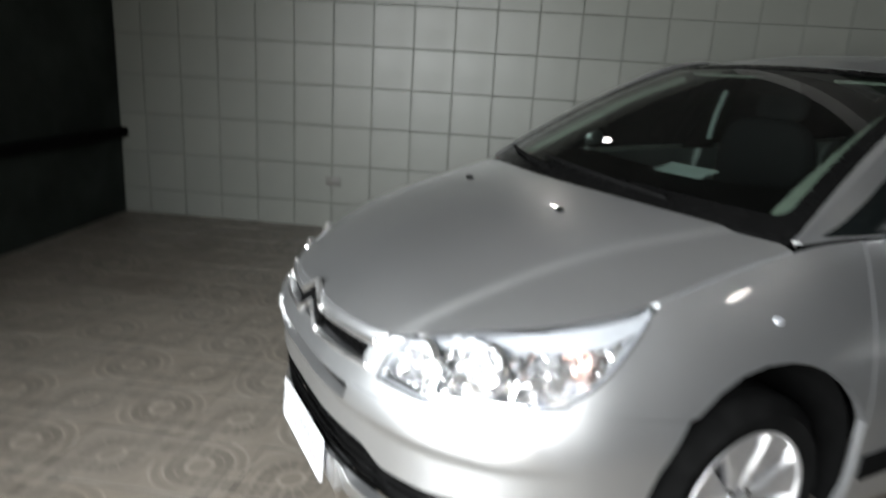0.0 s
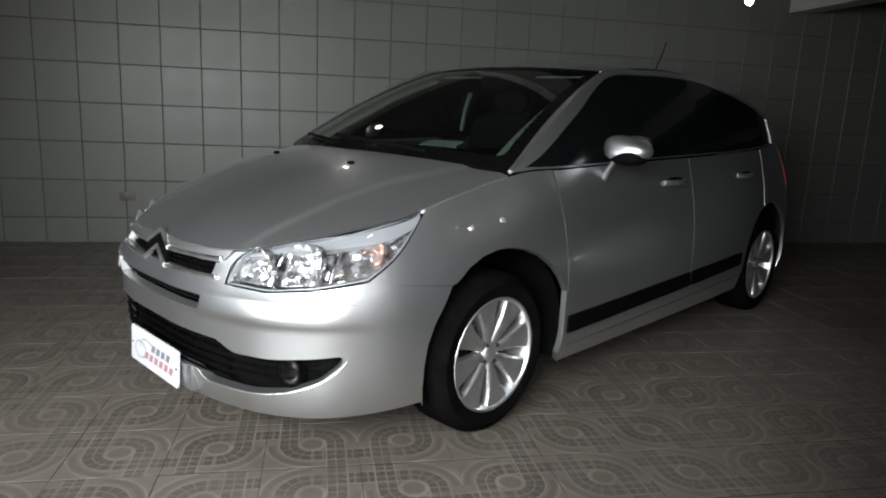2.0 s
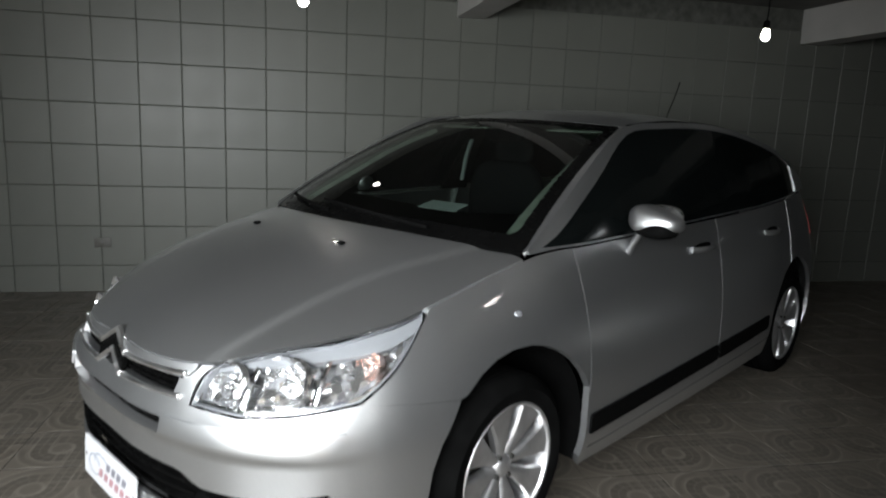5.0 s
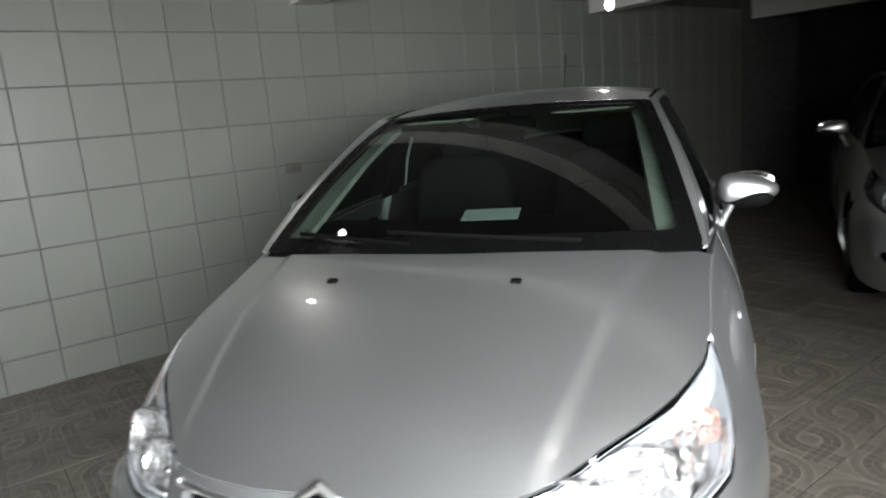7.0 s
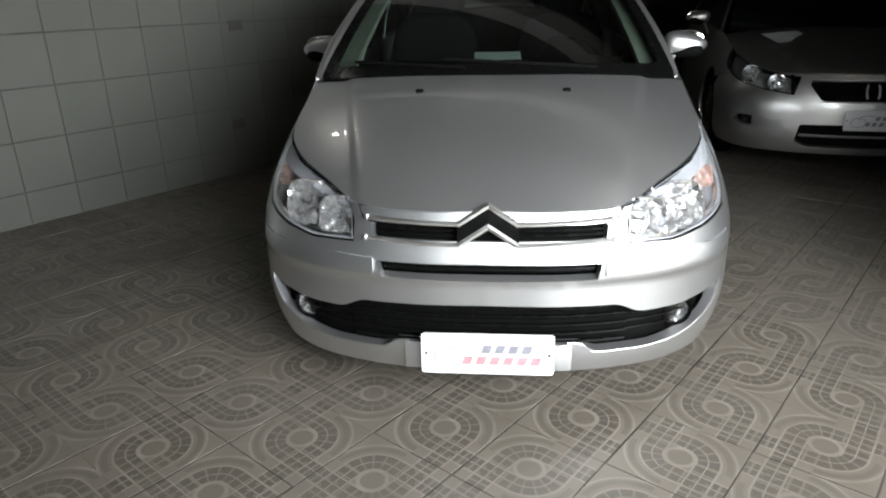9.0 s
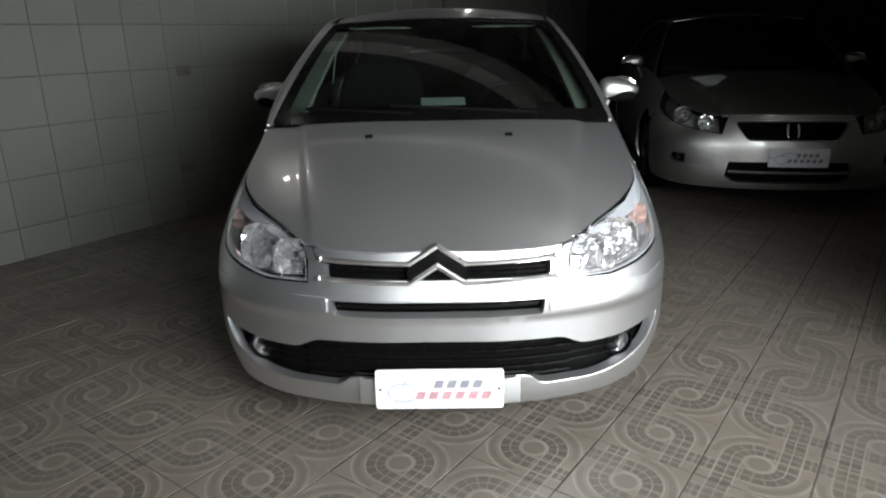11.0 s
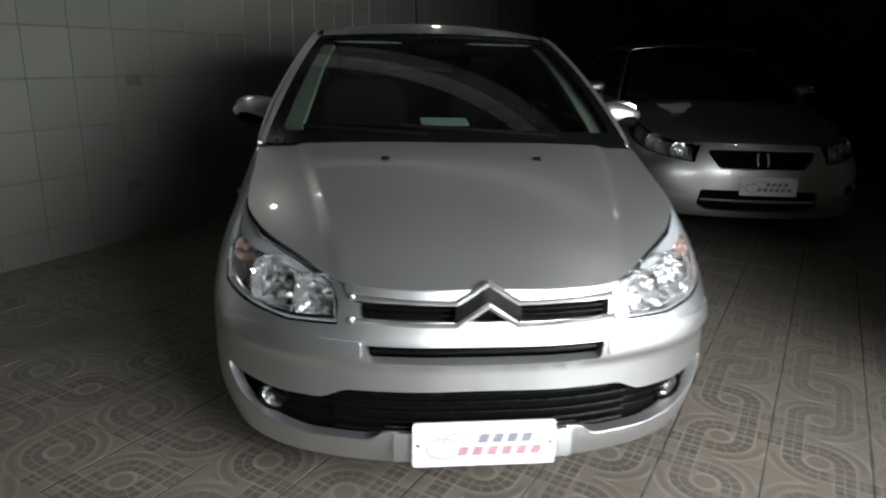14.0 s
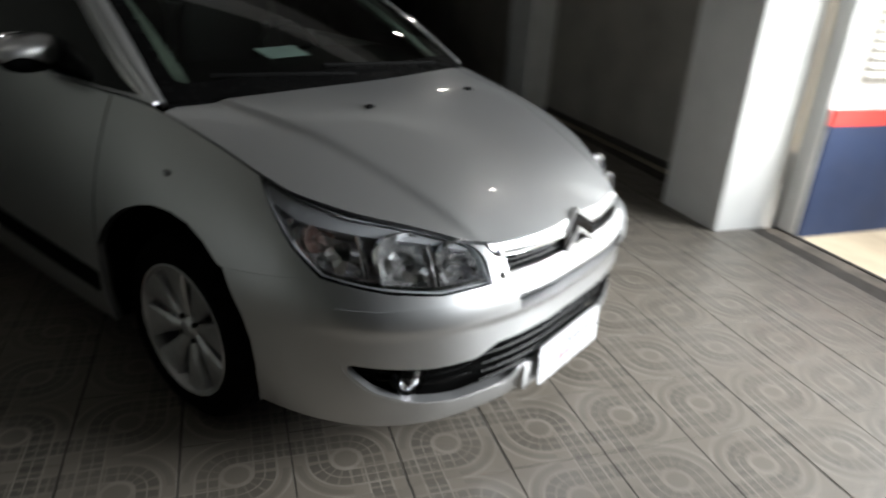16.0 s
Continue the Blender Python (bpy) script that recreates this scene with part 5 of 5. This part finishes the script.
for side in (-1, 1):
    def S(points):
        pts = [(side * s, z) for s, z in points]
        return pts if side > 0 else pts[::-1]
    wing = [(saloon.sy(1.52), 0.23)] + [(s, szt(s) - 0.004) for s in np.linspace(saloon.sy(1.52), saloon.sy(0.70), 14)] + [(s, z - 0.004) for s, z in L_LOW[:2:-1]] + [(saloon.sy(0.68), 0.664)] + f_high
    panel("wing", saloon.flank, S(wing[::-1]), GREY_PAINT, sedan, step=0.05, deep=0.02)
    for name, y0, y1 in (("front_door", 1.528, 2.60), ("rear_door", 2.608, 3.40)):
        pts = [(saloon.sy(y0), 0.26), (saloon.sy(y1), 0.26)] + [(saloon.sy(y), szt(saloon.sy(y)) - 0.005) for y in np.linspace(y1, y0, 6)]
        panel(name, saloon.flank, S(pts), GREY_PAINT, sedan, step=0.08, deep=0.02)
    s_end = saloon.s_all[-1]
    back = [(saloon.sy(3.408), 0.22)] + ra + [(s_end, 0.22), (s_end, szt(s_end - 0.001) - 0.01)] + [(s, szt(s) - 0.005) for s in np.linspace(s_end - 0.05, saloon.sy(3.408), 12)]
    panel("rear_wing", saloon.flank, S(back), GREY_PAINT, sedan, step=0.1, deep=0.02)
    panel("sill", saloon.flank, S([(fa[-1][0] + 0.01, 0.20), (ra[0][0] - 0.01, 0.20), (ra[0][0] - 0.01, 0.255), (fa[-1][0] + 0.01, 0.255)]), GREY_PAINT, sedan, step=0.1, deep=0.02)
    surf = sal_side if side > 0 else mirrored(sal_side)
    order = (lambda p: p) if side > 0 else (lambda p: p[::-1])
    out = [(y, szt(saloon.sy(y)) + 0.002) for y in np.linspace(1.28, 4.2, 16)] + [(3.58, 1.335), (3.1, 1.40), (2.6, 1.418), (2.07, 1.395), (1.7, 1.20)]
    c = np.array(out).mean(0)
    panel("side_frame", surf, order(out), GREY_PAINT, sedan, holes=[order([tuple(np.array(p) + (c - p) * 0.09) for p in out])], step=0.06, deep=0.01)
    panel("side_window", surf, order([tuple(np.array(p) + (c - p) * 0.085) for p in out]), TINTED, sedan, step=0.1, lift=-0.005, deep=0)
    door_mirror(sedan, side, GREY_PAINT, (0.965, 1.72, 1.045), (0.10, 0.07, 0.065))
    for y in (1.0, 3.79):
        # dark metal puts the shade round these wheels into their colour
        wheel(sedan, side * 0.79, y, side, 0.322, DARK_METAL)
        bm = bmesh.new()
        rows = [(0.372 * math.cos(t), 0.325 + 0.372 * math.sin(t)) for t in np.linspace(-0.32, math.pi + 0.32, 20)]
        o_, i_ = [bm.verts.new((side * 0.88, y + c_, z)) for c_, z in rows], [bm.verts.new((side * 0.5, y + c_, z)) for c_, z in rows]
        for i in range(19):
            bm.faces.new((o_[i], o_[i + 1], i_[i + 1], i_[i]))
        bm.faces.new(i_)
        part("arch_liner", bm, BLACK_PLASTIC, sedan)
    LAMP2 = L_LOW + [(saloon.sy(0.68), 0.80)] + [(s, szt(s) - 0.004) for s in np.linspace(saloon.sy(0.66), saloon.sx(0.50), 10)]
    c = np.array(LAMP2).mean(0)
    shrink = lambda k: [tuple(np.array(p) + (c - np.array(p)) * k) for p in LAMP2]
    box = panel("head_lamp", saloon.flank, S(shrink(0.0)), BLACK_GLOSS, sedan, holes=[S(shrink(0.05))], step=0.03, deep=0.06, lift=-0.003)
    panel("housing", saloon.flank, S(LAMP2), LAMP_TRIM, box, step=0.05, lift=-0.055, deep=0)
    panel("lens", saloon.flank, S(shrink(0.03)), LENS, box, step=0.05, deep=0, lift=0.001).visible_shadow = False
    for s_, z_, r_ in ((saloon.sx(0.60), 0.668, 0.056), (saloon.sx(0.775), 0.713, 0.058)):
        p, n = on_flank(side * s_, z_, -0.02, saloon)
        aim = (n + Vector((0, -1.4, 0))).normalized()
        part("reflector", lathe([(-0.035 * (1 - (k / 6) ** 2), r_ * k / 6) for k in range(1, 7)] + [(0.004, r_), (0.004, r_ + 0.005)], 20, axis="Z"), FACETS, box, smooth=False).matrix_basis = Matrix.Translation(p) @ aim.to_track_quat("Z", "Y").to_matrix().to_4x4()
part("underbody", slab(-0.62, 0.62, 0.45, 4.7, 0.19, 0.23, 0.01), BLACK_PLASTIC, sedan)
part("cabin_floor", slab(-0.6, 0.6, 1.3, 4.2, 0.55, 0.60, 0.01), BLACK_PLASTIC, sedan)
sal_plate = thing("show_plate", sedan.matrix_world @ pose(0.045, -0.010, 0.440, 88, 0, 0), "white dealer show plate on the grey saloon", "plate")
fill_plate(sal_plate, 1.0, (PLATE_BLUE, PLATE_BLUE))
q = saloon.hood(np.array([[-0.40, 0.86], [-0.40, 0.96], [-0.30, 0.86]]))
note = thing("paper_sheet", sedan.matrix_world @ pose(q[0][0], q[0][1], q[0][2] + 0.006, 14, -3, 24), "white paper sheet lying on the saloon bonnet", "paper")
part("sheet", slab(-0.15, 0.15, -0.105, 0.105, -0.001, 0.001), PAPER, note)

# ---- fixtures ----
def hanging_bulb(x, y, z):
    t = thing("ceiling_lamp", ROOM @ pose(x, y, z), "lit bare bulb hanging from the garage ceiling", "lamp", "bare bulbs under the ceiling")
    part("bulb", lathe([(-0.040, 0.001), (-0.037, 0.013), (-0.026, 0.025), (-0.005, 0.030), (0.02, 0.024), (0.04, 0.018)], 16, axis="Z"), BULB, t)
    part("socket", lathe([(0.04, 0.019), (0.045, 0.024), (0.09, 0.022), (0.10, 0.006)], 14, axis="Z"), BLACK_PLASTIC, t)
    part("cord", tube([(0, 0, 0.10), (0.004, 0, 0.2), (0, 0, H - z)], 0.005, 6), BLACK_PLASTIC, t)
    part("ceiling_rose", lathe([(H - z - 0.02, 0.02), (H - z - 0.012, 0.045), (H - z, 0.048)], 16, axis="Z"), OUTLET_PLASTIC, t)


hanging_bulb(1.28, 3.28, 2.06)
hanging_bulb(1.45, 0.16, 2.02)
hanging_bulb(4.40, 2.75, 2.06)
hanging_bulb(4.20, 0.30, 2.02)


def outlet(y, z):
    t = thing("wall_socket", ROOM @ pose(0.004, y, z), "dull beige socket plate on the tiled wall", "socket", "sockets on the tiled wall")
    part("cover", slab(0, 0.008, -0.058, 0.058, -0.036, 0.036, 0.003), OUTLET_PLASTIC, t)
    part("insert", slab(0.008, 0.011, -0.022, 0.022, -0.016, 0.016, 0.001), OUTLET_PLASTIC, t)


outlet(-1.296, 0.378)
outlet(1.262, 1.094)
outlet(1.185, 0.378)

# slatted vent on the drive wall outside
vent = thing("wall_vent", ROOM @ pose(5.80, 0.72, 0.90), "pale grey slatted vent on the white drive wall", "vent")
part("vent_frame", slab(0, 0.70, -0.012, 0, 0, 0.60, 0.003), PLASTER, vent)
for i in range(11):
    part("slat", slab(0.02, 0.68, -0.024, -0.013, 0.03 + i * 0.05, 0.058 + i * 0.05, 0.003), WHITE_WALL, vent)

# ---- tiles, last ----
def tile_mesh(name, size, thick, axis, mat, bevel=0.0025, gap=0.0, flip=False):
    """One tile lying in its own square from 0 to size, with eased edges and its own square of pattern."""
    bm = bmesh.new()
    uv = bm.loops.layers.uv.new("UVMap")
    s, b, g = size, bevel, gap / 2
    lower = [(g, 0, 0), (s - g, 0, 0), (s - g, s, 0), (g, s, 0)]
    mid = [(x, y, thick - b) for x, y, _ in lower]
    top = [(g + b, b, thick), (s - g - b, b, thick), (s - g - b, s - b, thick), (g + b, s - b, thick)]
    rings = [[bm.verts.new(q) for q in ring] for ring in (lower, mid, top)]
    for r0, r1 in zip(rings, rings[1:]):
        for i in range(4):
            bm.faces.new((r0[i], r0[(i + 1) % 4], r1[(i + 1) % 4], r1[i]))
    bm.faces.new(rings[2])
    for f in bm.faces:
        for lp in f.loops:
            lp[uv].uv = (1 - lp.vert.co.x / s if flip else lp.vert.co.x / s, lp.vert.co.y / s)
    if axis == "X":
        bmesh.ops.transform(bm, matrix=Matrix(((0, 0, 1, 0), (1, 0, 0, 0), (0, 1, 0, 0), (0, 0, 0, 1))), verts=bm.verts)
    me = bpy.data.meshes.new(name)
    bm.to_mesh(me)
    bm.free()
    me.materials.append(mat)
    return me


def lay(name, me, places, parent, single):
    """Lays tiles: those that single() picks are objects of their own, the rest one joined mesh."""
    rest = []
    for q in places:
        if single(q):
            ob = new(name, me)
            ob.parent = parent
            ob.matrix_basis = q
        else:
            rest.append(q)
    if not rest:
        return
    n = len(me.vertices)
    co = np.array([v.co for v in me.vertices])
    polys = [tuple(p.vertices) for p in me.polygons]
    uvs = [tuple(d.uv) for d in me.uv_layers[0].data]
    verts, faces, all_uv = [], [], []
    for i, q in enumerate(rest):
        a = np.array(q)
        verts += (co @ a[:3, :3].T + a[:3, 3]).tolist()
        faces += [tuple(k + i * n for k in p) for p in polys]
        all_uv += uvs
    joined = bpy.data.meshes.new(name)
    joined.from_pydata(verts, [], faces)
    layer = joined.uv_layers.new(name="UVMap")
    layer.data.foreach_set("uv", np.array(all_uv).ravel())
    joined.materials.append(me.materials[0])
    ob = new(name, joined)
    ob.parent = parent
    ob["kind"] = "stuff"


rng = random.Random(5)
PITCH = 0.305
wall_me = tile_mesh("tile", PITCH - 0.0065, 0.010, "X", WALL_TILE)
spots = []
for i in range(-10, 30):
    for j in range(0, 8):
        y, z = -1.607 + i * PITCH, 0.204 - PITCH + j * PITCH
        if y < -3.3 or z < -0.2:
            continue
        spots.append(pose(-0.008 + rng.uniform(-0.0008, 0.0008), y, z, rng.uniform(-0.05, 0.05), 0, rng.uniform(-0.15, 0.15)))
lay("tile", wall_me, spots, wall_tiled, lambda q: -3.1 < q.translation.y < 7.6)

FLOOR_PITCH = 0.3175
LAID = ROOM.inverted() @ pose(0, 0, 0, 0, 0, -35.0)
spots = ([], [])
half = FLOOR_PITCH / 2
for i in range(-16, 22):
    for j in range(-16, 34):
        at = LAID @ Vector((0.05 + i * FLOOR_PITCH + half, 0.079 + j * FLOOR_PITCH + half, 0))
        if not (-0.20 < at.x < 5.53 and -3.22 < at.y < 9.0):
            continue
        hand = (i + j) % 2 if rng.random() < 0.85 else rng.choice((0, 1))
        spots[hand].append(pose(at.x, at.y, -0.010 + rng.uniform(-0.0006, 0.0006), rng.uniform(-0.08, 0.08), rng.uniform(-0.08, 0.08), rng.choice((0, 180)) - 2.0) @ Matrix.Translation((-half, -half, 0)))
for hand in (0, 1):
    floor_me = tile_mesh("tile", FLOOR_PITCH - 0.002, 0.010, "Z", FLOOR_TILE, 0.0006, 0.005, flip=hand == 1)
    lay("tile", floor_me, spots[hand], floor, lambda q: (q @ Vector((half, half, 0))).x > 1.9 and -2.6 < (q @ Vector((half, half, 0))).y < 3.2)
